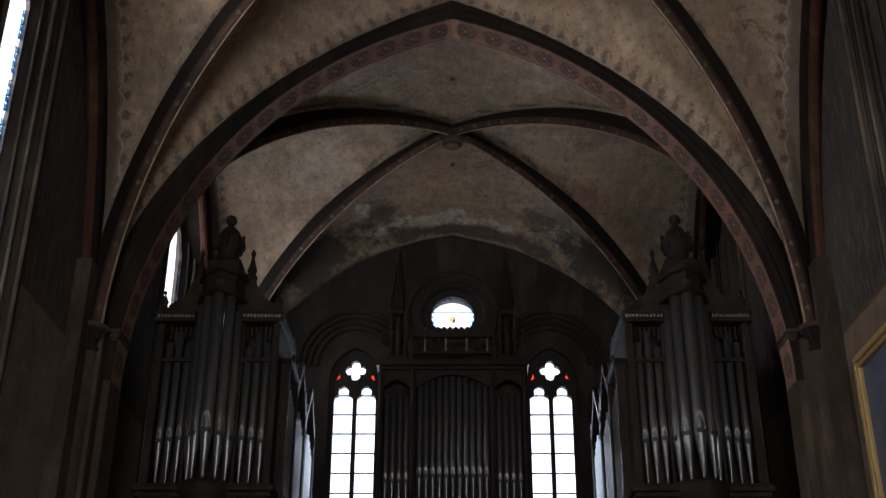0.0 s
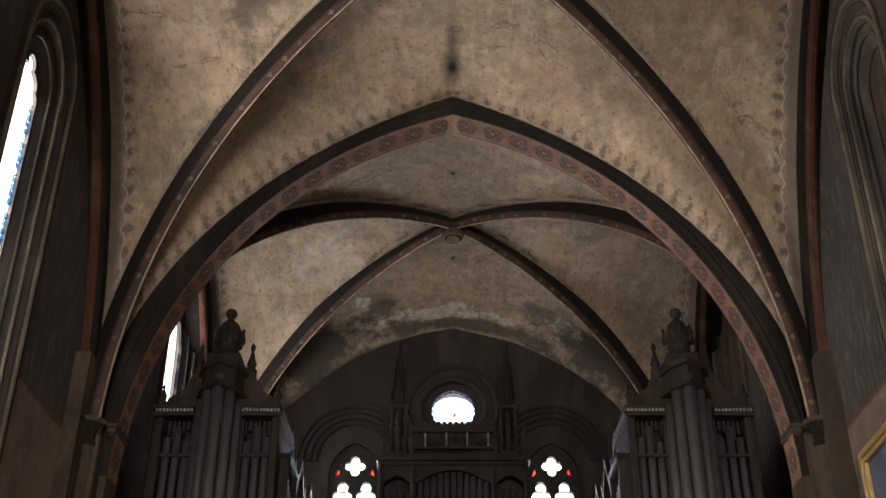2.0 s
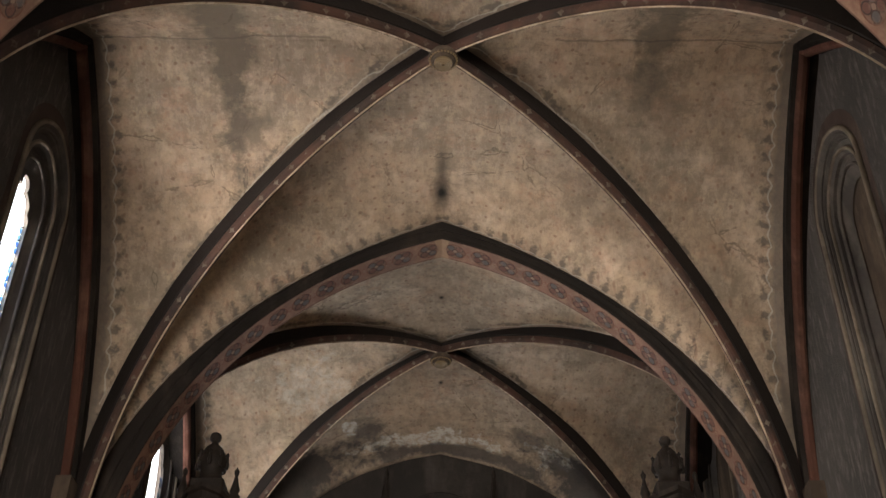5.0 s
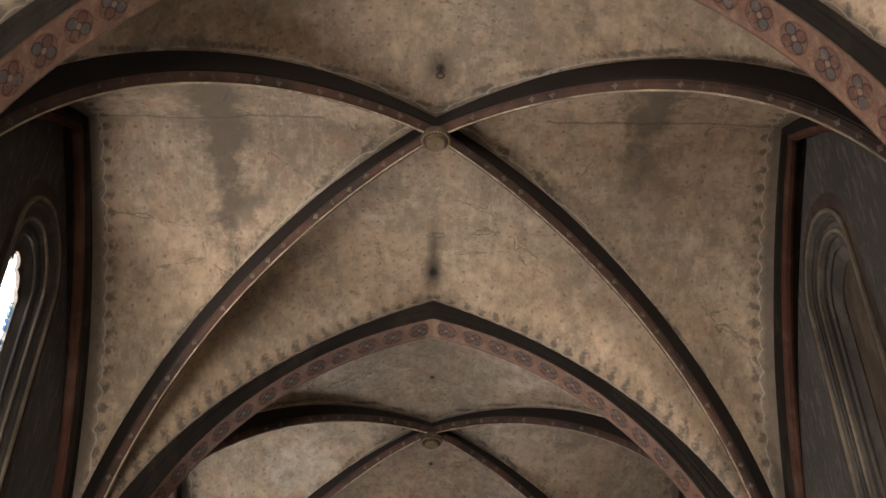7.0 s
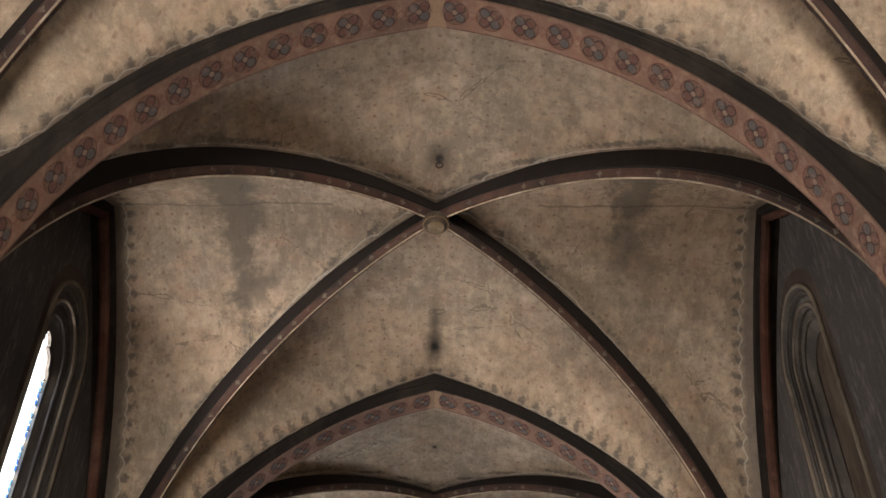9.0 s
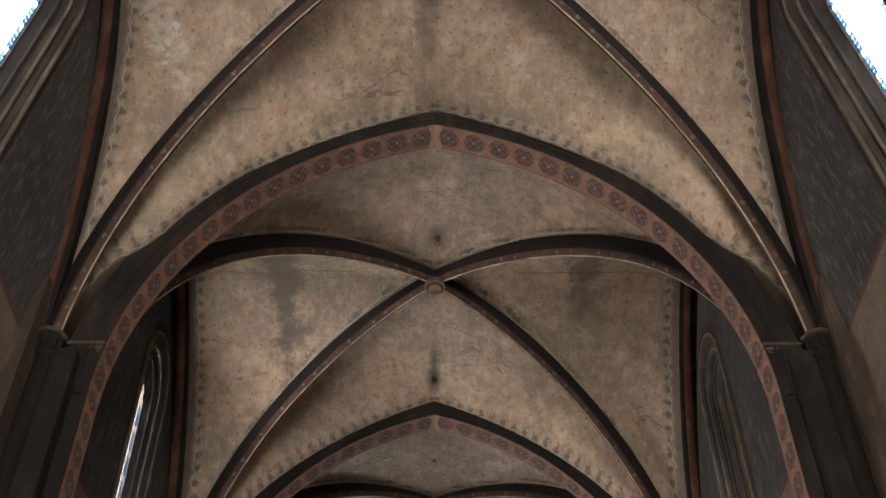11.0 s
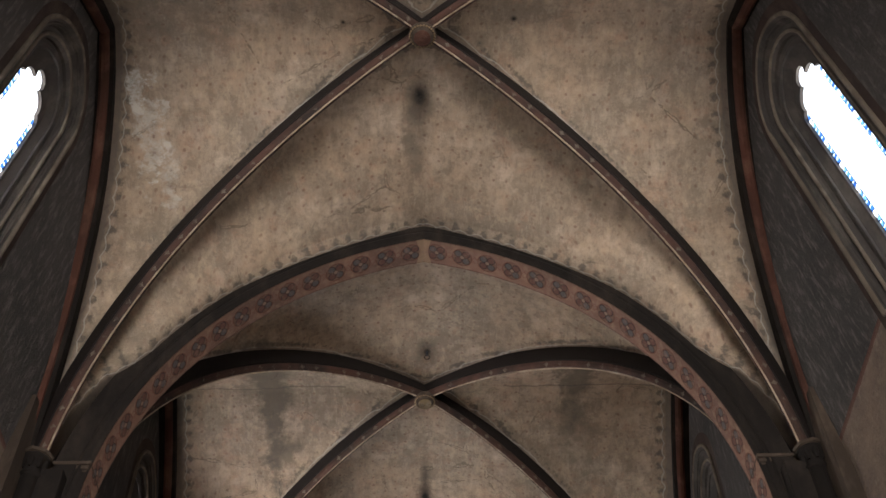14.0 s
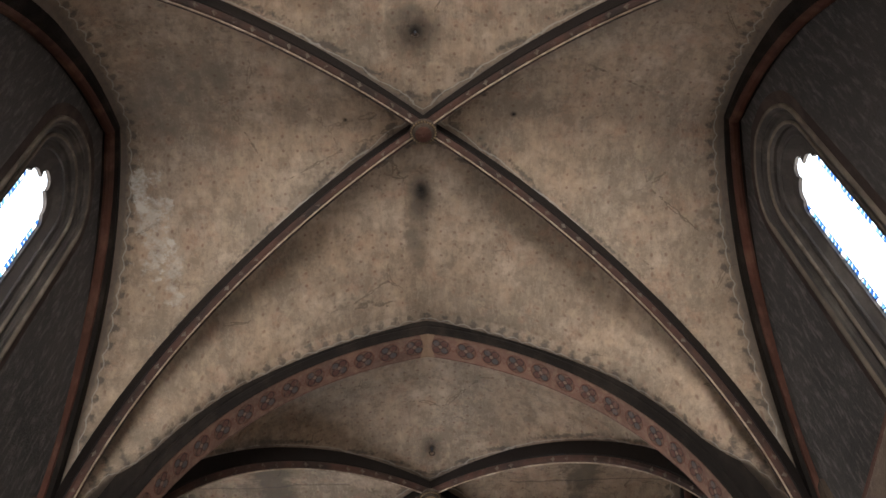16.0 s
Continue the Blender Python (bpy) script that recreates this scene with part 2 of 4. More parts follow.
def wall_material(string):
    """Grey lime plaster above a painted string line, worn ochre paint below it."""
    m = Mat("nave_wall_plaster", 0.9)
    v = m.coords()
    sep = m.n("SeparateXYZ")
    m.t.links.new(v, sep.inputs[0])
    z = sep.outputs[2]
    c = m.mix(m.ramp(m.noise(v, 0.5, 5), 0.35, 0.65), (0.085, 0.074, 0.067), (0.058, 0.052, 0.048))
    rub = m.noise(m.stretch(v, 5.0, 6.0, 1.4), 2.0, 6, 0.72)
    c = m.mix(m.math('MULTIPLY', m.ramp(rub, 0.5, 0.66), 0.8), c, (0.16, 0.14, 0.123))
    low = m.mix(m.ramp(m.noise(v, 0.8, 6, 0.7), 0.4, 0.65), (0.23, 0.165, 0.122), (0.14, 0.105, 0.083))
    low = m.mix(m.math('MULTIPLY', m.ramp(m.noise(v, 6, 5, 0.7), 0.55, 0.75), 0.5), low, (0.36, 0.28, 0.21))
    zz = m.math('ADD', z, m.math('MULTIPLY', m.math('SUBTRACT', m.noise(v, 2.0, 3), 0.5), 0.03))
    c = m.mix(m.math('LESS_THAN', zz, string), c, low)
    band = m.math('LESS_THAN', m.math('ABSOLUTE', m.math('SUBTRACT', zz, string)), 0.04)
    c = m.mix(m.math('MULTIPLY', band, 0.8), c, (0.13, 0.06, 0.045))
    m.bump(m.math('ADD', rub, m.noise(v, 14, 5, 0.7)), 0.9, 0.05)
    return m.colour(c)


WALL, WALL_LOW = wall_material(7.05), wall_material(7.5)   # height of the painted string line
STONE = plaster("pier_stone", (0.075, 0.054, 0.038), (0.045, 0.033, 0.025), (0.13, 0.095, 0.07), 0.3)
# near black: dark paint of arch faces, and rib-side shade put into the colour
DARK = plaster("dark_paint_and_shade", (0.018, 0.014, 0.0115), (0.012, 0.0095, 0.008), (0.036, 0.027, 0.021), 0.3)
RED = plaster("red_painted_rib", (0.1, 0.04, 0.027), (0.055, 0.027, 0.02), (0.16, 0.08, 0.055), 0.25)


def soffit_material():
    """Rose ground with a row of quatrefoils in grey-blue and red, ringed and outlined."""
    m = Mat("rose_painted_soffit", 0.85)
    v = m.coords()
    u, w = m.uv()
    c = m.mix(m.ramp(m.noise(v, 1.2, 5), 0.35, 0.65), (0.25, 0.135, 0.092), (0.16, 0.095, 0.07))
    c = m.mix(m.math('MULTIPLY', m.ramp(m.noise(v, 6, 5, 0.7), 0.5, 0.7), 0.5), c, (0.38, 0.255, 0.165))
    period = 0.47
    p = m.math('ABSOLUTE', m.math('MULTIPLY', m.math('SUBTRACT', m.math('FRACT', m.math('DIVIDE', u, period)), 0.5), period))
    sp = m.math('SUBTRACT', m.math('FRACT', m.math('DIVIDE', u, period)), 0.5)
    q = m.math('SUBTRACT', w, AW / 2)
    aq = m.math('ABSOLUTE', q)

    def near(a, b, ca, cb):
        da, db = m.math('SUBTRACT', a, ca), m.math('SUBTRACT', b, cb)
        return m.math('SQRT', m.math('ADD', m.math('MULTIPLY', da, da), m.math('MULTIPLY', db, db)))
    r = near(p, aq, 0, 0)
    c = m.mix(m.math('MULTIPLY', m.math('LESS_THAN', r, 0.18), 0.55), c, (0.11, 0.062, 0.048))
    ring = m.math('LESS_THAN', m.math('ABSOLUTE', m.math('SUBTRACT', r, 0.18)), 0.01)
    c = m.mix(m.math('MULTIPLY', ring, 0.7), c, (0.13, 0.05, 0.035))
    loz = m.math('LESS_THAN', m.math('ABSOLUTE', m.math('SUBTRACT', m.math('ADD', m.math('SUBTRACT', 0.25, p), m.math('MULTIPLY', aq, 0.8)), 0.07)), 0.009)
    c = m.mix(m.math('MULTIPLY', loz, 0.5), c, (0.16, 0.065, 0.045))
    lobe = near(p, aq, 0.072, 0.072)
    c = m.mix(m.math('MULTIPLY', m.math('LESS_THAN', lobe, 0.075), 0.8), c, (0.045, 0.03, 0.028))
    flip = m.math('GREATER_THAN', m.math('MULTIPLY', sp, q), 0.0)
    inner = m.mix(flip, (0.15, 0.07, 0.055), (0.105, 0.1, 0.097))
    c = m.mix(m.math('MULTIPLY', m.math('LESS_THAN', lobe, 0.057), 0.8), c, inner)
    c = m.mix(m.math('MULTIPLY', m.math('LESS_THAN', r, 0.035), 0.6), c, (0.27, 0.19, 0.14))
    c = m.mix(m.math('MULTIPLY', m.math('GREATER_THAN', aq, AW / 2 - 0.022), 0.75), c, (0.1, 0.055, 0.04))
    crown = m.math('LESS_THAN', m.math('ADD', m.math('ABSOLUTE', u), m.math('MULTIPLY', aq, -0.25)), 0.07)
    c = m.mix(m.math('MULTIPLY', crown, 0.5), c, (0.4, 0.27, 0.16))
    worn = m.ramp(m.noise(v, 7, 7, 0.78), 0.5, 0.66)
    c = m.mix(m.math('MULTIPLY', worn, 0.65), c, (0.24, 0.155, 0.115))
    m.bump(m.noise(v, 22, 5), 0.25, 0.02)
    return m.colour(c)


PINK = soffit_material()


# half section of a diagonal rib: across, down
RIB = [(-0.09, -0.12), (-0.09, 0.16), (-0.074, 0.175), (-0.08, 0.19), (-0.07, 0.245), (-0.04, 0.285), (-0.015, 0.295), (0.015, 0.295), (0.04, 0.285), (0.07, 0.245), (0.08, 0.19), (0.074, 0.175), (0.09, 0.16), (0.09, -0.12)]
RIB_LEN = sum(math.dist(p, q) for p, q in zip(RIB, RIB[1:]))


def rib_material():
    """Red-brown roll with pale stencilled motifs; dark flanks have their shade in the colour."""
    m = Mat("painted_rib", 0.7)
    v = m.coords()
    u, w = m.uv()
    mid = m.math('ABSOLUTE', m.math('SUBTRACT', w, RIB_LEN / 2))
    roll = m.mix(m.ramp(m.noise(v, 1.5, 5), 0.4, 0.65), (0.08, 0.042, 0.031), (0.035, 0.026, 0.022))
    roll = m.mix(m.math('MULTIPLY', m.ramp(m.noise(v, 9, 5, 0.7), 0.55, 0.75), 0.4), roll, (0.11, 0.06, 0.042))
    f = m.math('MULTIPLY', m.math('SUBTRACT', m.math('FRACT', m.math('DIVIDE', u, 0.34)), 0.5), 0.34)
    g = m.math('SUBTRACT', mid, 0.085)
    star = m.math('ADD', m.math('POWER', m.math('ABSOLUTE', f), 0.7), m.math('POWER', m.math('ABSOLUTE', g), 0.7))
    roll = m.mix(m.math('MULTIPLY', m.math('LESS_THAN', star, 0.15), m.ramp(m.noise(v, 6.0, 4), 0.42, 0.62)), roll, (0.14, 0.115, 0.09))
    flank = m.mix(m.noise(v, 2.5, 5), (0.013, 0.0105, 0.009), (0.023, 0.017, 0.0145))
    c = m.mix(m.math('GREATER_THAN', mid, 0.15), roll, flank)
    m.bump(m.noise(v, 18, 5), 0.3, 0.02)
    return m.colour(c)


RIBM = rib_material()
CREAM = plaster("cream_fillet", (0.4, 0.3, 0.21), (0.17, 0.12, 0.085), (0.55, 0.44, 0.33), 0.2, 3.0)
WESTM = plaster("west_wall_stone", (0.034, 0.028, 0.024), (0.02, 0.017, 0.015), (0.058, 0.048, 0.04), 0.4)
WOOD = plaster("dark_oak", (0.024, 0.018, 0.014), (0.014, 0.01, 0.008), (0.042, 0.031, 0.024), 0.2, 2.0, 0.62)
FLOORM = plaster("stone_floor", (0.5, 0.45, 0.38), (0.4, 0.36, 0.3), (0.58, 0.53, 0.46), 0.1)


def simple(name, col, rough, metal=0.0, var=0.25):
    m = Mat(name, rough, metal)
    v = m.coords()
    dark = tuple(x * (1 - var) for x in col)
    m.bump(m.noise(v, 30), 0.1, 0.01)
    return m.colour(m.mix(m.noise(v, 3.0, 5), col, dark))


TIN = simple("pipe_tin", (0.2, 0.195, 0.19), 0.36, 0.75, 0.4)
GOLD = simple("gilt_wood", (0.62, 0.43, 0.17), 0.4, 0.6)
GOLDOLD = simple("worn_gilding", (0.3, 0.2, 0.1), 0.5, 0.4, 0.6)
LEAD = simple("lead_came", (0.05, 0.05, 0.055), 0.6)
CANVAS = simple("painted_canvas", (0.12, 0.14, 0.2), 0.5, 0.0, 0.7)


def pane_material(name, tint):
    m = Mat(name, 0.1)
    tr = m.n("BsdfTransparent")
    tr.inputs[0].default_value = (*tint, 1)
    gl = m.n("BsdfGlossy")
    gl.inputs[1].default_value = 0.15
    mx = m.n("MixShader")
    mx.inputs[0].default_value = 0.06
    m.t.links.new(tr.outputs[0], mx.inputs[1])
    m.t.links.new(gl.outputs[0], mx.inputs[2])
    m.t.links.new(mx.outputs[0], m.t.nodes["Material Output"].inputs[0])
    return m.m


def glow_material():
    m = Mat("overcast_sky")
    em = m.n("Emission")
    em.inputs[0].default_value, em.inputs[1].default_value = (0.93, 0.97, 1.0, 1), 4.0
    m.t.links.new(em.outputs[0], m.t.nodes["Material Output"].inputs[0])
    return m.m


GLOW = glow_material()
LIP = simple("bright_tin", (0.28, 0.265, 0.24), 0.42, 0.6)
CLEAR = pane_material("clear_leaded_glass", (0.95, 0.97, 1.0))
REDGLASS = pane_material("red_glass", (0.75, 0.04, 0.02))
BLUEGLASS = pane_material("blue_glass", (0.05, 0.17, 0.5))

# ---- building helpers ----


def thing(name, x=0.0, y=0.0, z=0.0, label="", category="", group="", kind=""):
    ob = new(name)
    ob.location = (x, y, z + U)
    return tagged(ob, label, category, group, kind)


def finish(bm, material, smooth):
    me = bpy.data.meshes.new("mesh")
    bm.normal_update()
    bm.to_mesh(me)
    bm.free()
    me.materials.append(material)
    if smooth:
        for p in me.polygons:
            p.use_smooth = True
    return me


def part(name, bm, material, parent=None, label="", smooth=False):
    """Links a bmesh as one mesh object under a thing or part."""
    ob = new(name, finish(bm, material, smooth))
    if parent is not None:
        ob.parent = parent
    if label:
        ob["label"] = label
    return ob


def structure(name, bm, material, label, category, smooth=False):
    ob = new(name, finish(bm, material, smooth))
    ob.location = (0, 0, U)
    return tagged(ob, label, category, kind="structure")


def grid(bm, rows, closed_u=False, uvs=None, flip=False):
    """Faces between rows of points; uvs: matching rows of (u, v)."""
    vs = [[bm.verts.new(p) for p in row] for row in rows]
    layer = bm.loops.layers.uv.verify() if uvs else None
    for i in range(len(vs) - 1):
        n = len(vs[i])
        for j in range(n if closed_u else n - 1):
            idx = [(i, j), (i, (j + 1) % n), (i + 1, (j + 1) % n), (i + 1, j)]
            if flip:
                idx.reverse()
            try:
                f = bm.faces.new([vs[a][b] for a, b in idx])
            except ValueError:
                continue
            if uvs:
                for loop, (a, b) in zip(f.loops, idx):
                    loop[layer].uv = uvs[a][b]
    return vs


def sweep(bm, path, frames, profile, closed=False, caps=True):
    """Sweeps a profile (a, d) along a path; frames give the two axes at each point. UV: length along, length across."""
    length, across, rows, uvs = 0.0, [0.0], [], []
    for p, q in zip(profile, profile[1:]):
        across.append(across[-1] + math.dist(p, q))
    for i, (p, (e1, e2)) in enumerate(zip(path, frames)):
        if i:
            length += (p - path[i - 1]).length
        rows.append([p + e1 * a + e2 * d for a, d in profile])
        uvs.append([(length, c) for c in across])
    uvs = [[(u - length / 2, c) for u, c in row] for row in uvs]
    vs = grid(bm, rows, closed, uvs)
    if caps and len(profile) > 2:
        for row in (vs[0], vs[-1]):
            try:
                bm.faces.new(row)
            except ValueError:
                pass
    return vs


def box(bm, x0, y0, z0, x1, y1, z1, bevel=0.0):
    made = bmesh.ops.create_cube(bm, size=1)["verts"]
    for v in made:
        v.co = Vector(((x0 + x1) / 2 + v.co.x * (x1 - x0), (y0 + y1) / 2 + v.co.y * (y1 - y0), (z0 + z1) / 2 + v.co.z * (z1 - z0)))
    if bevel:
        edges = list({e for v in made for e in v.link_edges})
        bmesh.ops.bevel(bm, geom=edges, offset=bevel, segments=1, affect='EDGES')


def lathe(bm, profile, segments=12, x=0.0, y=0.0):
    """A turned solid from (radius, height) pairs."""
    rows = [[(x + r * math.cos(2 * math.pi * k / segments), y + r * math.sin(2 * math.pi * k / segments), z) for k in range(segments)] for r, z in profile]
    vs = grid(bm, rows, True)
    for row in (vs[0], vs[-1]):
        try:
            bm.faces.new(row)
        except ValueError:
            pass


def solid():
    return bmesh.new()


def pointed(half, zs, apex, n, base=None):
    """A pointed arch outline from left foot to right foot as (x, z), with straight stilts down to base."""
    r = apex - zs
    c = max(0.0, (r * r - half * half) / (2 * half))
    rad = half + c
    a_top = math.acos(min(1.0, c / rad))
    right = [(rad * math.cos(a_top * k / n) - c, zs + rad * math.sin(a_top * k / n)) for k in range(n + 1)]
    if base is not None:
        right = [(half, base + (zs - base) * k / 4) for k in range(4)] + right
    left = [(-x, z) for x, z in right]
    return left + right[-2::-1]


def bell(s, k):
    """Pointed half profile: 1 at s=0, 0 at s=1; k sets how straight the flanks are."""
    s = min(1.0, abs(s))
    return math.sqrt(max(0.0, 1 - ((s + k) ** 2 - k * k) / (1 + 2 * k)))


def rib_z(u):
    return ZS + (ZR - ZS) * math.sqrt(max(0.0, 1 - u * u)) - 0.14 * math.sin(math.pi * min(1.0, abs(u)))


def wall_arch_z(s, k):
    return ZS + (ZR - ZS) * bell(s, k)


def arch_back(x, half, zs, apex, thick):
    """Height of a pointed arch's back over x."""
    r = apex - zs
    c = (r * r - half * half) / (2 * half)
    return zs + math.sqrt(max(0.01, (half + c + thick) ** 2 - (abs(x) + c) ** 2))


# ---- vault: webs ----


def build_web(index, yb, y0, y1, k0, k1):
    bm = solid()
    hw, ha = span(yb)
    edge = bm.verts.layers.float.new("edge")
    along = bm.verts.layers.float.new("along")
    n = 34
    for sx in (-1, 1):
        rows, data = [], []
        for i in range(n + 1):
            u = i / n
            u = 1 - (1 - u) ** 1.25
            row, dat = [], []
            for j in range(-n, n + 1):
                s = j / n
                ly = (y1 - yb) if s > 0 else (yb - y0)
                z = rib_z(u) + (ZR - rib_z(u)) * bell(s, 1.2 if yb in SPANS else 3.0)
                p = Vector((sx * u * (ha + (hw - ha) * s * s), yb + s * u * ly, z))
                row.append(p)
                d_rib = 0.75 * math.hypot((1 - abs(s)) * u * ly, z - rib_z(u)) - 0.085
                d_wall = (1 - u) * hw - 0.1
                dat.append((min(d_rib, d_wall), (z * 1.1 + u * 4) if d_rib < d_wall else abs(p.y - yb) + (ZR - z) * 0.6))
            rows.append(row)
            data.append(dat)
        vs = grid(bm, rows, flip=sx < 0)
        for vr, dr in zip(vs, data):
            for v, (d, a) in zip(vr, dr):
                v[edge], v[along] = d, a
    for sy in (-1, 1):
        ly = (y1 - yb) if sy > 0 else (yb - y0)
        rows, data = [], []
        for i in range(n + 4):
            extra = max(0, i - n) * 0.15
            v = min(1.0, i / n)
            v = 1 - (1 - v) ** 1.25
            row, dat = [], []
            for j in range(-n, n + 1):
                s = math.sin(j / n * math.pi / 2)
                z = rib_z(v) + (ZR - (0.36 if index == 5 and sy > 0 else 0.16) * v * v - rib_z(v)) * bell(s, (k1 if sy > 0 else k0) * v)
                if yb in SPANS and sy > 0:
                    ax = abs(s) * v * hw
                    z += (min(z, arch_back(ax, 4.75, 6.9, 12.9, 0.3)) - z) * v ** 5 * min(1.0, max(0.0, (4.85 - ax) / 0.6))
                row.append(Vector((s * v * hw, yb + sy * (v * ly + extra), z)))
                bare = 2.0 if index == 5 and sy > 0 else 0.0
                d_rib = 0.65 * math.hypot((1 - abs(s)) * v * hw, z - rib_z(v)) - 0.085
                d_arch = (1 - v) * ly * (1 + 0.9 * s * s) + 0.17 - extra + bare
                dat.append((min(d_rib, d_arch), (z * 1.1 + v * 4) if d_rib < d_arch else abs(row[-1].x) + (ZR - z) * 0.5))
            rows.append(row)
            data.append(dat)
        vs = grid(bm, rows, flip=sy > 0)
        for vr, dr in zip(vs, data):
            for v, (d, a) in zip(vr, dr):
                v[edge], v[along] = d, a
    bmesh.ops.remove_doubles(bm, verts=bm.verts, dist=0.002)
    for v in bm.verts:
        v.co.z += 0.05 * (noise.noise(v.co * 0.7) + 0.4 * noise.noise(v.co * 2.3)) * min(1.0, v[edge] * 2)
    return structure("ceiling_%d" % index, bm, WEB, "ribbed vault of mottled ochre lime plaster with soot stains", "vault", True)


for i, (yb, y0, y1) in enumerate(BAYS):
    build_web(i + 1, yb, y0, y1, 0.9 if i > 2 else 0.04, 0.9 if i in (2, 3) else 0.15 if i == 4 else 0.04)

# unseen slab added above the vault to keep daylight out
bm = solid()
box(bm, -5.95, -15.6, 13.75, 5.95, 26.7, 14.1)
structure("ceiling_roof", bm, STONE, "plain unseen slab above the vault that blocks daylight", "roof")

# ---- vault: diagonal ribs, wall ribs, bosses ----
FILLET = [(-0.013, 0.29), (-0.01, 0.313), (0.01, 0.313), (0.013, 0.29)]


def curve_frames(path, lateral):
    frames = []
    for i in range(len(path)):
        t = (path[min(i + 1, len(path) - 1)] - path[max(i - 1, 0)]).normalized()
        down = t.cross(lateral)
        if down.z > 0.0 and abs(t.z) < 0.99:
            down = -down
        frames.append((lateral, down.normalized()))
    return frames


def cap_height(y):
    """Height of the capitals on the pier nearest to y."""
    best = min(range(len(ARCHES)), key=lambda k: abs(ARCHES[k][0] - y))
    return CAPS[best] if abs(ARCHES[best][0] - y) < 2 else 7.3


def vault_rib(yb, ye, sx):
    hw = span(yb)[0]
    plan = Vector((sx * hw, ye - yb, 0))
    lateral = Vector((plan.y, -plan.x, 0)).normalized()
    path = []
    cap = cap_height(ye)
    last = math.acos((cap - ZS) / (ZR - ZS))
    top = math.pi / 2 - last
    sunk = 0.12 if yb > 20 else 0.0   # the organ bay's ribs stand less proud
    for i in range(45):
        u = math.sin(i / 44 * (math.pi / 2 - top * 0.9))
        path.append(Vector((sx * u * (hw + sunk), yb + u * (ye - yb), rib_z(u) + sunk)))
    frames = []
    for i in range(len(path)):
        t = (path[min(i + 1, 44)] - path[max(i - 1, 0)]).normalized()
        flat = plan.normalized()
        down = Vector((flat.x * t.z, flat.y * t.z, -(t.x * flat.x + t.y * flat.y)))
        frames.append((lateral, down.normalized()))
    ob = thing("vault_rib", 0, 0, 0, "dark red painted stone rib with pale central fillet", "vault rib", "diagonal ribs of the vault", "structure")
    bm = solid()
    sweep(bm, path, frames, RIB)
    part("rib_body", bm, RIBM, ob)
    bm = solid()
    sweep(bm, path, frames, FILLET)
    part("fillet", bm, CREAM, ob, "thin cream painted fillet")
    # shaft and capital under the rib
    toward = -plan.normalized()
    foot = path[-1] + toward * 0.1
    sh = thing("rib_shaft", foot.x, foot.y, -U, "slender dark stone shaft with small carved capital", "shaft", "rib shafts of the nave", "structure")
    h = U + path[-1].z
    bm = solid()
    lathe(bm, [(0.2, 0), (0.2, 0.3), (0.14, 0.4), (0.125, 0.45), (0.125, h - 0.36)], 16)
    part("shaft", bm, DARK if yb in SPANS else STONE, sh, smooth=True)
    bm = solid()
    lathe(bm, [(0.125, h - 0.38), (0.155, h - 0.36), (0.155, h - 0.33), (0.13, h - 0.31), (0.14, h - 0.2), (0.19, h - 0.08), (0.2, h - 0.05)], 16)
    for k in range(8):
        a = 2 * math.pi * k / 8
        lathe(bm, [(0.02, h - 0.27), (0.05, h - 0.17), (0.045, h - 0.1), (0.01, h - 0.07)], 6, 0.15 * math.cos(a), 0.15 * math.sin(a))
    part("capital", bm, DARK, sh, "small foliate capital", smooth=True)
    bm = solid()
    lathe(bm, [(0.2, h - 0.055), (0.235, h - 0.04), (0.24, h + 0.01), (0.21, h + 0.03)], 8)
    part("abacus", bm, STONE, sh)


for yb, y0, y1 in BAYS:
    for ye, sx in itertools.product((y0, y1), (-1, 1)):
        vault_rib(yb, ye, sx)


def wall_rib(yb, y0, y1, sx):
    path, frames = [], []
    hw, ha = span(yb)
    n = 60
    for i in range(n + 1):
        s = -math.sin((1 - 2 * i / n) * math.pi / 2)
        ly = (y1 - yb) if s > 0 else (yb - y0)
        path.append(Vector((sx * (ha + (hw - ha) * s * s + 0.17), yb + s * ly, wall_arch_z(s, 1.2 if yb in SPANS else 3.0))))
    inward = Vector((-sx, 0, 0))
    for i in range(n + 1):
        t = (path[min(i + 1, n)] - path[max(i - 1, 0)]).normalized()
        down = Vector((0, t.z, -t.y)) if t.y > 0 else Vector((0, -t.z, t.y))
        frames.append((inward, down))
    ob = thing("wall_rib", 0, 0, 0, "red painted wall rib against the grey wall", "vault rib", "wall ribs of the vault", "structure")
    bm = solid()
    sweep(bm, path, frames, [(-0.3, -0.12), (0.2, -0.12), (0.2, 0.08), (0.15, 0.11), (0.04, 0.17), (-0.3, 0.17)])
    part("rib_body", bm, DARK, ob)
    bm = solid()
    sweep(bm, path, frames, [(0.0, 0.12), (0.11, 0.1), (0.145, 0.13), (0.14, 0.18), (0.1, 0.21), (0.04, 0.215), (0.0, 0.19)])
    part("red_roll", bm, RED, ob, "dull red painted roll")


for yb, y0, y1 in BAYS:
    for sx in (-1, 1):
        wall_rib(yb, y0, y1, sx)


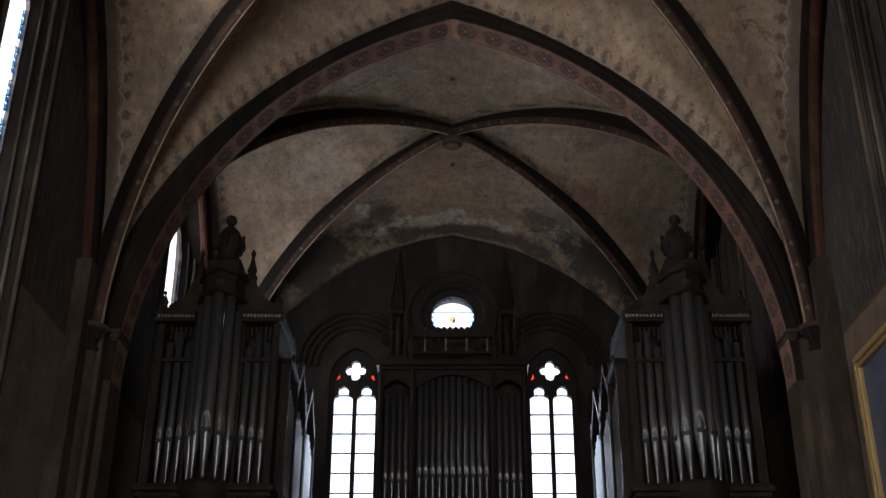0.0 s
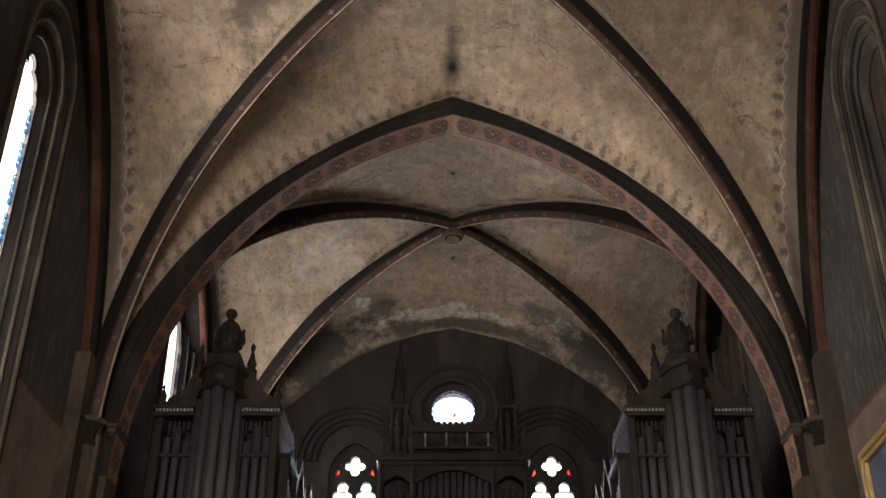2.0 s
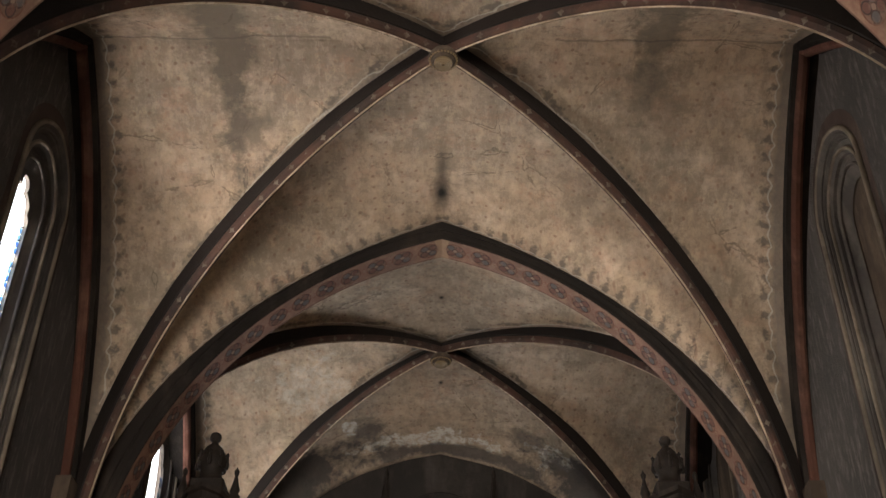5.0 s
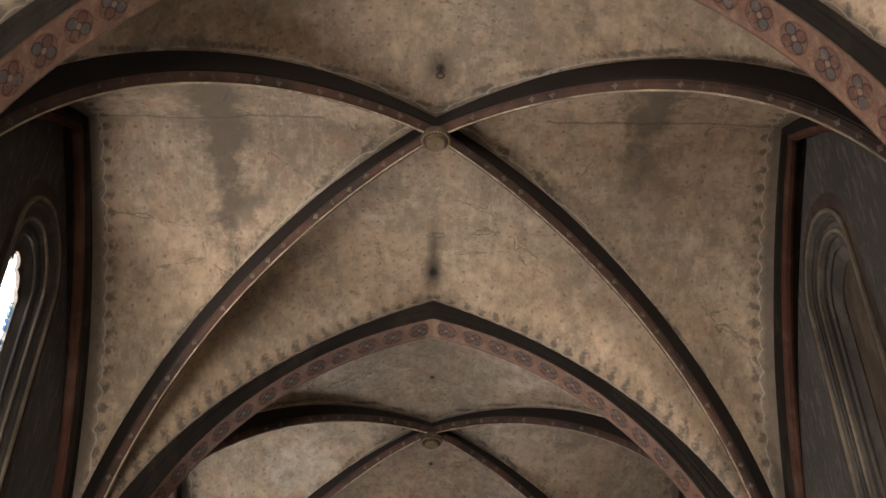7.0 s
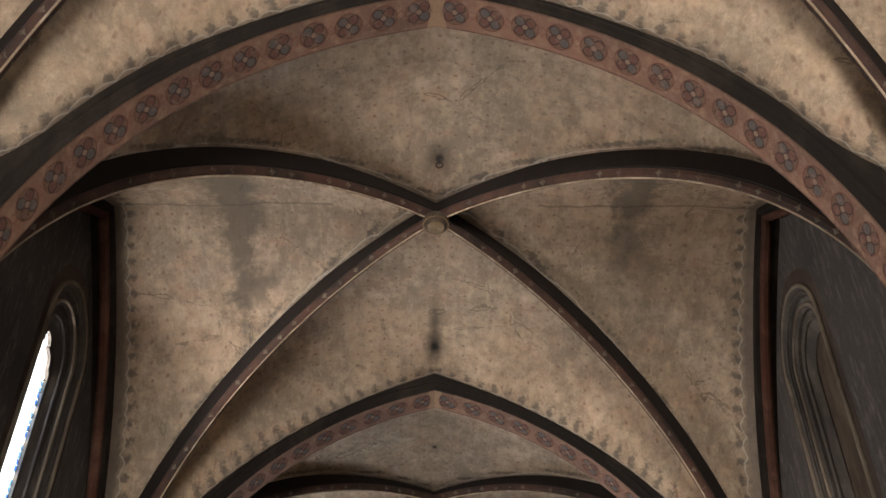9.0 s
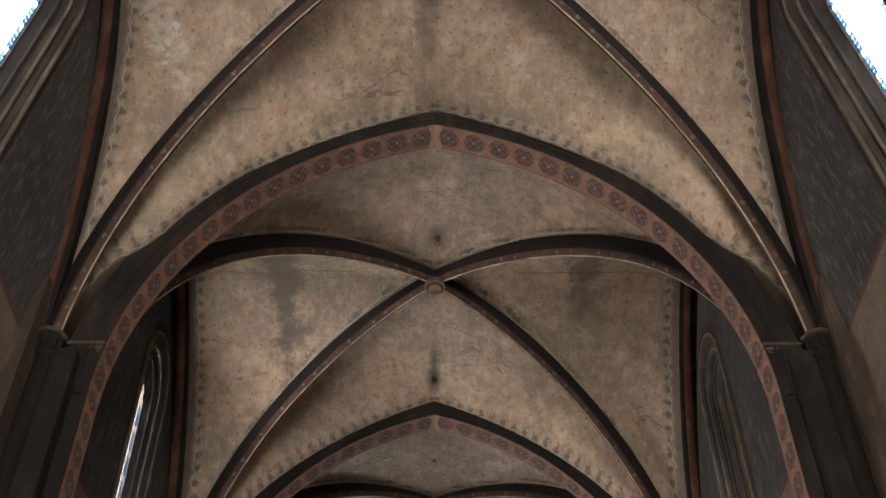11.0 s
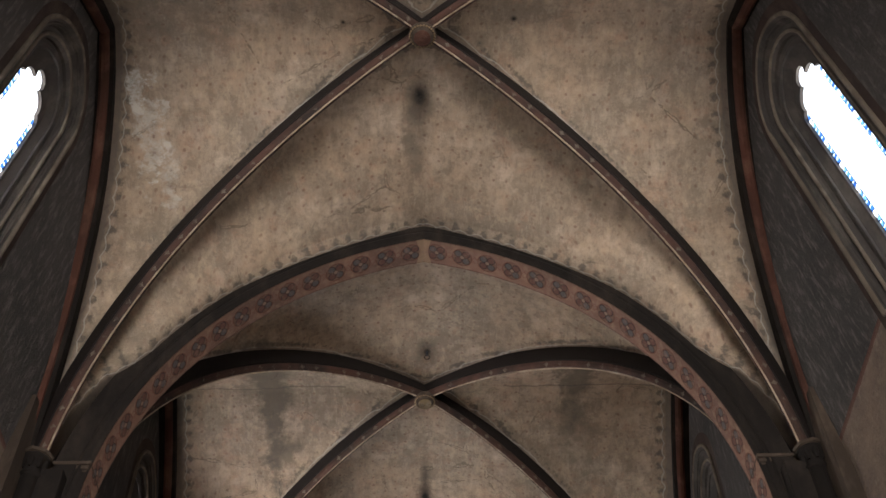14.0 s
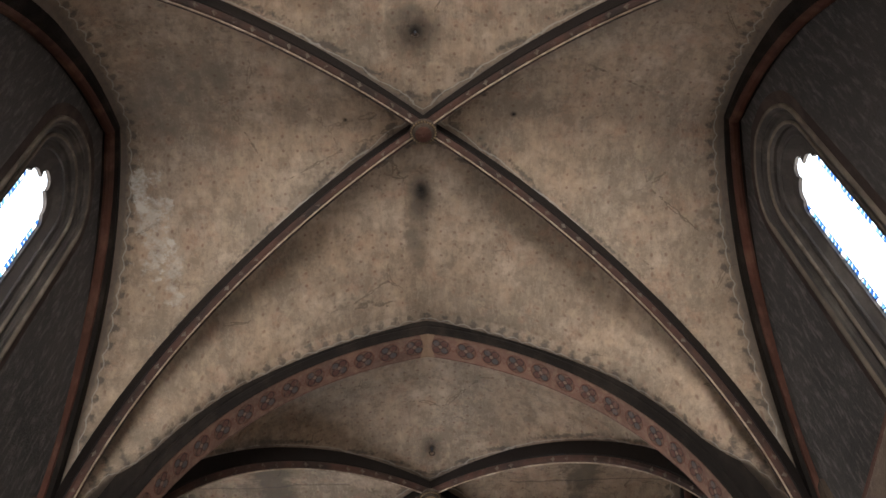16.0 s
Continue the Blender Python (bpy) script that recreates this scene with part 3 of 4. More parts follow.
def roof_boss(yb, gilt):
    ob = thing("roof_boss", 0, yb, ZR - 0.3, "round carved stone boss at the rib crossing", "roof boss", "bosses of the vault", "structure")
    bm = solid()
    lathe(bm, [(0.02, -0.12), (0.1, -0.12), (0.165, -0.1), (0.175, -0.075), (0.205, -0.07), (0.22, -0.04), (0.21, 0.0), (0.17, 0.06)], 28)
    part("disc", bm, STONE, ob)
    bm = solid()
    for k in range(26):
        a = 2 * math.pi * k / 26
        bmesh.ops.create_icosphere(bm, subdivisions=1, radius=0.019, matrix=Matrix.Translation((0.192 * math.cos(a), 0.192 * math.sin(a), -0.08)))
    part("beading", bm, GOLDOLD, ob, "worn gilt beaded rim")
    bm = solid()
    for k in range(4):
        r = 0.13 - k * 0.03
        lathe(bm, [(r, -0.12), (r, -0.155 - k * 0.004), (r - 0.02, -0.155 - k * 0.004), (r - 0.02, -0.12)], 20)
    part("carving", bm, RED if gilt else GOLDOLD, ob)


for i, (yb, y0, y1) in enumerate(BAYS):
    roof_boss(yb, i < 3)

# ---- vault: transverse arches and piers ----


def transverse_arch(y, zs, apex, half):
    out = pointed(half, zs, apex, 40)
    path = [Vector((x, y, z)) for x, z in out]
    n = len(path)
    frames = []
    for i in range(n):
        t = (path[min(i + 1, n - 1)] - path[max(i - 1, 0)]).normalized()
        up = Vector((-t.z, 0, t.x))
        frames.append((Vector((0, 1, 0)), up))
    ob = thing("transverse_arch", 0, 0, 0, "pointed stone arch with rose soffit of painted quatrefoils", "arch", "transverse arches of the nave", "structure")
    bm = solid()
    sweep(bm, path, frames, [(0.0, 0.0), (AW, 0.0)], caps=False)
    part("soffit", bm, SOFFIT, ob, "rose soffit painted with blue quatrefoils")
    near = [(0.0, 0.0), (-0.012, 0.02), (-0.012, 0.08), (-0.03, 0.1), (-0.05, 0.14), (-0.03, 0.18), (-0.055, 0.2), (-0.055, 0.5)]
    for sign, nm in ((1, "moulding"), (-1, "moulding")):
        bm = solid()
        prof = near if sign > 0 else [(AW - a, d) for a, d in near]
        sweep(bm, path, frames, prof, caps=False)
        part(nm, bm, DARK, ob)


SOFFIT = PINK
for y, zs, apex, half in ARCHES:
    transverse_arch(y, zs, apex, half)


def pier(y, zs, half, cap, sx):
    ob = thing("wall_pier", sx * WX, y + AW / 2, -U, "clustered dark stone pier with painted pilaster and moulded cap", "pier", "piers of the nave", "structure")
    s = -sx
    h = U + zs
    bm = solid()
    back = -s * (0.45 if half < 4.8 else 0.0)
    x0, x1 = sorted((back, s * (WX - half)))
    box(bm, x0, -AW / 2, 0, x1, AW / 2, h + 0.05, 0.012)
    # the third bay's piers take the near-black tone, the others plain stone
    dark = half < 4.8
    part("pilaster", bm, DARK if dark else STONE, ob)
    bm = solid()
    path = [Vector((s * (WX - half + 0.004), -AW / 2, h * k / 8)) for k in range(9)]
    sweep(bm, path, [(Vector((0, 1, 0)), Vector((s, 0, 0)))] * 9, [(0.0, 0.0), (AW, 0.0)], caps=False)
    part("painted_face", bm, PINK if dark else STONE, ob, "rose face painted with worn quatrefoils" if dark else "")
    for dy in (-1, 1):
        bm = solid()
        xs = sorted((back, s * 0.4))
        box(bm, xs[0], dy * 0.4 - 0.13, 0, xs[1], dy * 0.4 + 0.13, h + 0.6, 0.012)
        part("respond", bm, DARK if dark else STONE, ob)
    bm = solid()
    for o, za, zb in ((0.02, -0.15, -0.11), (0.04, -0.11, -0.04), (0.065, -0.04, 0.02)):
        xs = sorted((back, s * (WX - half + o)))
        box(bm, xs[0], -AW / 2 - o, cap + U + za, xs[1], AW / 2 + o, cap + U + zb, 0.01)
    part("impost", bm, STONE, ob, "moulded stone impost")
    bm = solid()
    xs = sorted((back - s * 0.02, s * 0.22 + back * 0.8))
    box(bm, xs[0], -0.95, 0, xs[1], 0.95, h + 1.6)
    part("backing", bm, STONE, ob)


for (y, zs, apex, half), cap in zip(ARCHES, CAPS):
    for sx in (-1, 1):
        pier(y, zs, half, cap, sx)

# ---- side walls with windows ----


def window_outline(half, apex, sill, n=14, rise=1.55):
    zs = apex - half * rise
    return pointed(half, zs, apex, n, sill)


def circle(cx, cz, r, n=28):
    return [(cx + r * math.cos(2 * math.pi * k / n), cz + r * math.sin(2 * math.pi * k / n)) for k in range(n)]


def panel_with_hole(bm, outer, hole, to3d):
    def ring(pts):
        vs = [bm.verts.new(to3d(a, b)) for a, b in pts]
        return [bm.edges.new((vs[i], vs[(i + 1) % len(vs)])) for i in range(len(vs))]
    edges = ring(outer)
    for hpts in (hole if isinstance(hole[0][0], (list, tuple)) else [hole]):
        edges += ring(hpts)
    bmesh.ops.triangle_fill(bm, use_beauty=True, edges=edges)




BLIND = ((1, 14.0), (1, 22.6))   # walled-up windows
def side_wall(index, sx, ya, yb, win):
    wy, half, apex, sill = win
    rise, splay = HEADS.get(wy, (1.55, 1.9))

    def outline(off, n=14, up=0.0):
        return window_outline(half - off, apex - off * splay + up, sill + max(off, -0.3), n, rise)

    def at(dep):
        return lambda a, b: (sx * (face(wy, b) + dep), wy + a, b)

    def ring(off, dep, n=14):
        return [at(dep)(a, b) for a, b in outline(off, n)]

    floor_z = 7.0 if wy in HEADS and sill > 7 else -U
    bm = solid()
    for dep, off in ((0.0, 0.0), (0.6, -0.3)):
        panel_with_hole(bm, [(ya - wy, floor_z), (yb - wy, floor_z), (yb - wy, 13.75), (ya - wy, 13.75)], outline(off), at(dep))
        if floor_z > -U:
            bm.faces.new([bm.verts.new(at(dep)(a, b)) for a, b in ((ya - wy, -U), (yb - wy, -U), (yb - wy, floor_z), (ya - wy, floor_z))])
    structure("wall_%s_%d" % ("south" if sx < 0 else "north", index), bm, WALL_LOW if wy == 5.25 else WALL, "tall grey plastered nave wall with pointed window", "wall")
    blind = (sx, wy) in BLIND
    wob = thing("window_%s_%d" % ("south" if sx < 0 else "north", index), 0, 0, 0, "walled-up pointed window in a moulded stone reveal" if blind else "tall pointed leaded window in a deep moulded stone reveal", "window", "side windows of the nave", "structure")
    # brown painted band on the plaster round the opening
    bm = solid()
    grid(bm, [ring(-0.02, -0.006), ring(-0.1, -0.008), ring(-0.19, -0.006)], flip=sx > 0)
    part("painted_band", bm, BAND, wob, "dull brown painted band")
    # stepped reveal, from the wall face to the glass
    prof = [(-0.03, 0.0), (-0.025, -0.035), (0.02, -0.04), (0.04, 0.0), (0.09, 0.03), (0.1, 0.08), (0.15, 0.09), (0.2, 0.06), (0.235, 0.1), (0.235, 0.15), (0.27, 0.17), (0.31, 0.15), (0.36, 0.19), (0.45, 0.27)]
    bm = solid()
    grid(bm, [ring(off, dep) for off, dep in prof], False, flip=sx > 0)
    part("window_frame", bm, REVEAL, wob, "moulded stone reveal")
    for off, dep, rad in ((-0.01, -0.02, 0.04), (0.06, 0.01, 0.025), (0.185, 0.06, 0.03), (0.33, 0.15, 0.025)):
        path = [Vector(p) for p in ring(off, dep)]
        frames = []
        for k in range(len(path)):
            t = (path[min(k + 1, len(path) - 1)] - path[max(k - 1, 0)]).normalized()
            frames.append((Vector((1, 0, 0)), Vector((0, -t.z, t.y)).normalized()))
        bm = solid()
        sweep(bm, path, frames, [(rad * math.cos(q), rad * math.sin(q)) for q in (2 * math.pi * j / 8 for j in range(8))], True)
        tan = off in (-0.01, 0.185)
        part("roll_moulding", bm, TAN if tan else REVEAL, wob, "worn tan stone roll" if tan else "", smooth=True)
    bm = solid()
    grid(bm, [ring(off, dep) for off, dep in ((0.45, 0.27), (0.45, 0.31), (-0.3, 0.6))], False, flip=sx > 0)
    part("outer_reveal", bm, STONE, wob)
    bm = solid()
    xs = sorted((sx * (face(wy, sill) - 0.02), sx * (face(wy, sill) + 0.58)))
    box(bm, xs[0], wy - half, sill - 0.25, xs[1], wy + half, sill)
    part("window_sill", bm, STONE, wob)
    if blind:
        bm = solid()
        bm.faces.new([bm.verts.new(p) for p in ring(0.45, 0.29)])
        part("infill", bm, STONE, wob, "dark masonry infill")
        return
    # leaded glass with a painted border
    gh, ga = half - 0.48, apex - 0.48 * splay
    shoulder = ga - gh * 1.15 - 0.1
    light = foiled_light(gh, ga, shoulder, sill + 0.55)
    bm = solid()
    bm.faces.new([bm.verts.new(p) for p in ring(0.46, 0.3)])
    pane = part("pane", bm, CLEAR, wob, "clear leaded glass")
    pane.visible_shadow = False
    bars = solid()
    for side in (-1, 1):
        z, k = sill + 0.4, 0
        while z < shoulder - 0.05:
            bm = solid()
            lo, hi = (gh - 0.1, gh) if side > 0 else (-gh, 0.1 - gh)
            grid(bm, [[at(0.294)(lo, z + 0.008), at(0.294)(hi, z + 0.008)], [at(0.294)(lo, z + 0.102), at(0.294)(hi, z + 0.102)]])
            border = part("border_pane", bm, (BLUEGLASS, PALEBLUE, CLEAR, BLUEGLASS, PALEBLUE)[(k * 3 + index) % 5], wob)
            border.visible_shadow = False
            t = 0.035 if k % 2 else -0.035
            bars.faces.new([bars.verts.new(at(0.285)(a, b)) for a, b in ((lo, z - t), (hi, z + t), (hi, z + t + 0.022), (lo, z - t + 0.022))])
            z += 0.11
            k += 1
        inner = side * (gh - 0.1)
        bars.faces.new([bars.verts.new(at(0.286)(a, b)) for a, b in ((inner - 0.008, sill), (inner + 0.008, sill), (inner + 0.008, shoulder), (inner - 0.008, shoulder))])
    z = sill + 0.5
    while z < shoulder:
        bars.faces.new([bars.verts.new(at(0.287)(a, b)) for a, b in ((-gh, z - 0.008), (gh, z - 0.008), (gh, z + 0.008), (-gh, z + 0.008))])
        z += 0.75
    part("lead_cames", bars, LEAD, wob)
    # foiled stone head
    for dep in (0.255, 0.31):
        bm = solid()
        panel_with_hole(bm, outline(0.42), light, at(dep))
        part("tracery", bm, REVEAL, wob, "cusped stone window head")
    bm = solid()
    grid(bm, [[at(dep)(a, b) for a, b in light] for dep in (0.255, 0.31)], True)
    part("tracery", bm, REVEAL, wob)


def foiled_light(gh, ga, shoulder, sill):
    """Outline of a light with a round top foil, two side foils and scalloped shoulders."""
    r = gh * 0.32
    foils = [(0.0, ga - r, r), (gh * 0.36, ga - gh * 0.98, gh * 0.42), (gh * 0.66, shoulder - 0.02, gh * 0.34)]

    def width(z):
        w = gh if z <= shoulder - 0.05 else 0.0
        for off, c, rad in foils:
            if abs(z - c) < rad:
                w = max(w, off + math.sqrt(rad * rad - (z - c) ** 2))
        return max(w, gh * 0.1)
    zs = [shoulder - 0.06 + (ga - shoulder + 0.05) * k / 40 for k in range(41)]
    right = [(gh, sill)] + [(width(z), z) for z in zs]
    return right + [(-a, b) for a, b in reversed(right)]


BAND = plaster("brown_painted_band", (0.06, 0.04, 0.032), (0.035, 0.026, 0.022), (0.1, 0.072, 0.058), 0.3)
PALEBLUE = pane_material("pale_blue_glass", (0.14, 0.3, 0.5))
TAN = plaster("tan_stone_roll", (0.17, 0.135, 0.1), (0.09, 0.072, 0.055), (0.27, 0.22, 0.165), 0.3, 2.0)
REVEAL = plaster("reveal_stone", (0.08, 0.068, 0.06), (0.05, 0.043, 0.038), (0.14, 0.12, 0.1), 0.3)
EDGES_Y = [-15.0, -6.7, 0.5, 9.55, 17.78, 26.6]
for i in range(5):
    for sx in (-1, 1):
        side_wall(i + 1, sx, EDGES_Y[i], EDGES_Y[i + 1], WINDOWS[i])

# east end, floor
bm = solid()
ehole = [[(wx + a, b) for a, b in pointed(1.0, 8.6, 10.4, 10, -0.2)] for wx in EAST_X]
for yy in (-15.0, -15.6):
    panel_with_hole(bm, [(-6.2, -U), (6.2, -U), (6.2, 13.75), (-6.2, 13.75)], ehole, lambda a, b: (a, yy, b))
for hl in ehole:
    grid(bm, [[(a, -15.0, b) for a, b in hl], [(a, -15.6, b) for a, b in hl]], True)
structure("wall_east", bm, WALL, "plain plastered end wall with three tall window openings", "wall")
bm = solid()
box(bm, -6.2, -15.6, -U - 0.3, 6.2, 27.0, -U)
structure("floor", bm, FLOORM, "pale worn stone floor", "floor")

# ---- west wall ----
WIN_X, WIN_HALF = 2.14, 0.5


bm = solid()
holes = [[(sx * WIN_X + a, b) for a, b in pointed(0.56, 9.5, 10.25, 12, 4.6)] for sx in (-1, 1)] + [circle(0, 11.08, 0.62)]
panel_with_hole(bm, [(-6, -U), (6, -U), (6, 13.75), (-6, 13.75)], holes, lambda a, b: (a, WEST, b))
panel_with_hole(bm, [(-6, -U), (6, -U), (6, 13.75), (-6, 13.75)], holes, lambda a, b: (a, WEST + 0.9, b))
for hl in holes:
    grid(bm, [[(a, WEST, b) for a, b in hl], [(a, WEST + 0.9, b) for a, b in hl]], True)
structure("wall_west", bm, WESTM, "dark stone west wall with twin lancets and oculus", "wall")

# ---- west windows ----
def quatrefoil(cx, cz, d=0.125, rho=0.1, n=9):
    pts = []
    for k in range(4):
        for j in range(n):
            phi = (j / (n - 1) - 0.5) * math.pi / 2
            r = d * math.cos(phi) + math.sqrt(max(0.0, rho * rho - (d * math.sin(phi)) ** 2))
            pts.append((cx + r * math.cos(phi + k * math.pi / 2), cz + r * math.sin(phi + k * math.pi / 2)))
    return [p for i, p in enumerate(pts) if math.dist(p, pts[i - 1]) > 0.004]


def lancet(cx, half, sill, shoulder):
    pts = [(cx - half, sill), (cx - half, shoulder - 0.06), (cx - half + 0.025, shoulder), (cx - 0.115, shoulder + 0.03)]
    for k in range(13):
        a = radians(205 - k * 230 / 12)
        pts.append((cx + 0.115 * math.cos(a), shoulder + 0.12 + 0.115 * math.sin(a)))
    return pts + [(cx + 0.115, shoulder + 0.03), (cx + half - 0.025, shoulder), (cx + half, shoulder - 0.06), (cx + half, sill)]


def plate(bm, outer, holes, y0, y1):
    """A pierced slab between two planes of y."""
    for y in (y0, y1):
        panel_with_hole(bm, outer, holes, lambda a, b: (a, y, b))
    for h in holes:
        grid(bm, [[(a, y0, b) for a, b in h], [(a, y1, b) for a, b in h]], True)


def glass(outline, y, material, parent, label=""):
    bm = solid()
    bm.faces.new([bm.verts.new((a, y, b)) for a, b in outline])
    ob = part("pane", bm, material, parent, label)
    ob.visible_shadow = False
    return ob


for i, sx in enumerate((-1, 1)):
    wob = thing("window_west_%d" % (i + 1), sx * WIN_X, WEST, 0, "bright twin lancet window with quatrefoil and red glass", "window", "west lancet windows", "structure")
    outer = [(a, b) for a, b in pointed(0.57, 9.48, 10.27, 12, 4.55)]
    shapes = [lancet(-0.25, 0.205, 4.7, 9.16), lancet(0.25, 0.205, 4.7, 9.16), quatrefoil(0, 9.76)]
    reds = [[(-0.43, 9.52), (-0.33, 9.6), (-0.37, 9.72)], [(0.43, 9.52), (0.37, 9.72), (0.33, 9.6)]]
    bm = solid()
    plate(bm, outer, shapes + reds, 0.12, 0.26)
    part("tracery", bm, WESTM, wob, "dark stone bar tracery")
    for sh in shapes:
        glass(sh, 0.2, CLEAR, wob, "clear leaded glass")
    for sh in reds:
        glass(sh, 0.2, REDGLASS, wob, "small red glass light")
    for cx in (-0.25, 0.25):
        z = 4.9
        while z < 9.3:
            bm = solid()
            box(bm, cx - 0.2, 0.18, z - 0.015, cx + 0.2, 0.21, z + 0.015)
            part("saddle_bar", bm, LEAD, wob)
            z += 0.43
    bm = solid()
    box(bm, -0.62, -0.06, 4.4, 0.62, 0.9, 4.56, 0.02)
    part("window_sill", bm, WESTM, wob)
    # stepped archivolts round the window
    for r in (0.86, 1.0, 1.14, 1.27):
        path = [Vector((r * math.cos(a), 0, 9.82 + r * 1.02 * math.sin(a))) for a in (math.pi * k / 26 for k in range(27))]
        frames = [(Vector((math.cos(math.pi * k / 26), 0, math.sin(math.pi * k / 26))), Vector((0, -1, 0))) for k in range(27)]
        bm = solid()
        sweep(bm, path, frames, [(-0.05, 0.0), (-0.045, 0.05), (-0.015, 0.09), (0.02, 0.09), (0.05, 0.05), (0.055, 0.0)])
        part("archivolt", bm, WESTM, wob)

wob = thing("window_west_3", 0, WEST, 11.05, "round oculus with pale glass and a small coat of arms", "window", "", "structure")
bm = solid()
plate(bm, circle(0, 0, 0.64), [circle(0, 0, 0.48)], 0.1, 0.24)
part("window_frame", bm, WESTM, wob)
glass(circle(0, 0, 0.48), 0.17, CLEAR, wob, "pale leaded glass")
glass([(-0.07, -0.12), (0.0, -0.17), (0.07, -0.12), (0.07, 0.02), (-0.07, 0.02)], 0.16, pane_material("amber_glass", (0.9, 0.42, 0.2)), wob, "amber and blue painted shield")
glass([(0.0, -0.155), (0.06, -0.12), (0.06, -0.05), (0.0, -0.05)], 0.155, BLUEGLASS, wob)
for zb in (0.1, -0.28):
    bm = solid()
    box(bm, -0.46, 0.14, zb - 0.008, 0.46, 0.16, zb + 0.008)
    part("saddle_bar", bm, LEAD, wob)
for k in range(22):
    a = 2 * math.pi * k / 22
    glass([(0.44 * math.cos(a - 0.1), 0.44 * math.sin(a - 0.1)), (0.475 * math.cos(a - 0.1), 0.475 * math.sin(a - 0.1)), (0.475 * math.cos(a + 0.1), 0.475 * math.sin(a + 0.1)), (0.44 * math.cos(a + 0.1), 0.44 * math.sin(a + 0.1))], 0.165, BLUEGLASS, wob)
for r in (0.72, 1.0):
    path = [Vector((r * math.cos(a), 0, r * math.sin(a))) for a in (2 * math.pi * k / 40 for k in range(41))]
    frames = [(Vector((math.cos(2 * math.pi * k / 40), 0, math.sin(2 * math.pi * k / 40))), Vector((0, -1, 0))) for k in range(41)]
    bm = solid()
    sweep(bm, path, frames, [(-0.06, 0.0), (-0.05, 0.05), (0.0, 0.08), (0.05, 0.05), (0.06, 0.0)], caps=False)
    part("hood_mould", bm, WESTM, wob)

# bright overcast beyond the windows
for nm, vs in (("backdrop_south", [(-10, -20, -8), (-10, 32, -8), (-10, 32, 40), (-10, -20, 40)]), ("backdrop_north", [(10, 32, -8), (10, -20, -8), (10, -20, 40), (10, 32, 40)]), ("backdrop_west", [(-10, 32, -8), (10, 32, -8), (10, 32, 40), (-10, 32, 40)])):
    bm = solid()
    bm.faces.new([bm.verts.new(v) for v in vs])
    structure(nm, bm, GLOW, "bright white overcast sky", "sky")

# ---- organ gallery and organ ----
bm = solid()
box(bm, -5.2, 18.4, 2.6, 5.2, WEST, 3.0, 0.03)
structure("gallery_floor", bm, WOOD, "dark timber organ gallery", "gallery")
PIPES = {}


def organ_pipe(parent, x, y, r, foot, mouth, top, turn=0.0):
    key = (r, round(mouth - foot, 3), round(top - foot, 3))
    if key not in PIPES:
        bm = solid()
        m, t = mouth - foot, top - foot
        lathe(bm, [(r * 0.22, 0), (r * 0.3, 0.02), (r * 0.95, m - 0.06), (r, m - 0.03), (r, m), (r, t), (r * 0.86, t), (r * 0.86, t - 0.1)], 12)
        body = finish(bm, TIN, True)
        bm = solid()
        w = r * 0.95
        shape = [(-w * 0.75, 0.02), (w * 0.75, 0.02), (w * 0.72, r * 1.7), (w * 0.4, r * 2.5), (0, r * 2.8), (-w * 0.4, r * 2.5), (-w * 0.72, r * 1.7)]
        front = [bm.verts.new((a, -math.sqrt(max(0, r * r - a * a)) - 0.006, m + b)) for a, b in shape]
        back = [bm.verts.new((a, -math.sqrt(max(0, r * r - a * a)) + 0.012, m + b)) for a, b in shape]
        bm.faces.new(front)
        for k in range(len(front)):
            bm.faces.new((front[k - 1], back[k - 1], back[k], front[k]))
        lip = finish(bm, LIP, False)
        bm = solid()
        box(bm, -w * 0.7, -r - 0.004, m - 0.05, w * 0.7, -r * 0.5, m + 0.015)
        slot = finish(bm, LEAD, False)
        PIPES[key] = (body, lip, slot)
    body, lip, slot = PIPES[key]
    ob = new("pipe", body)
    ob.parent = parent
    ob.location, ob.rotation_euler = (x, y, foot), (0, 0, turn)
    for nm, me in (("lip", lip), ("mouth", slot)):
        sub = new(nm, me)
        sub.parent = ob
    return ob


def pinnacle(bm, x, y, z0, z1, w):
    """A small square shaft with a moulded cap and pointed top."""
    box(bm, x - w / 2, y - w / 2, z0, x + w / 2, y + w / 2, z0 + (z1 - z0) * 0.45)
    zc = z0 + (z1 - z0) * 0.45
    lathe(bm, [(w * 0.75, zc), (w * 0.8, zc + 0.03), (w * 0.5, zc + 0.06), (w * 0.42, zc + (z1 - zc) * 0.4), (w * 0.15, z1 - 0.09), (w * 0.3, z1 - 0.06), (w * 0.28, z1 - 0.03), (0.004, z1)], 8, x, y)


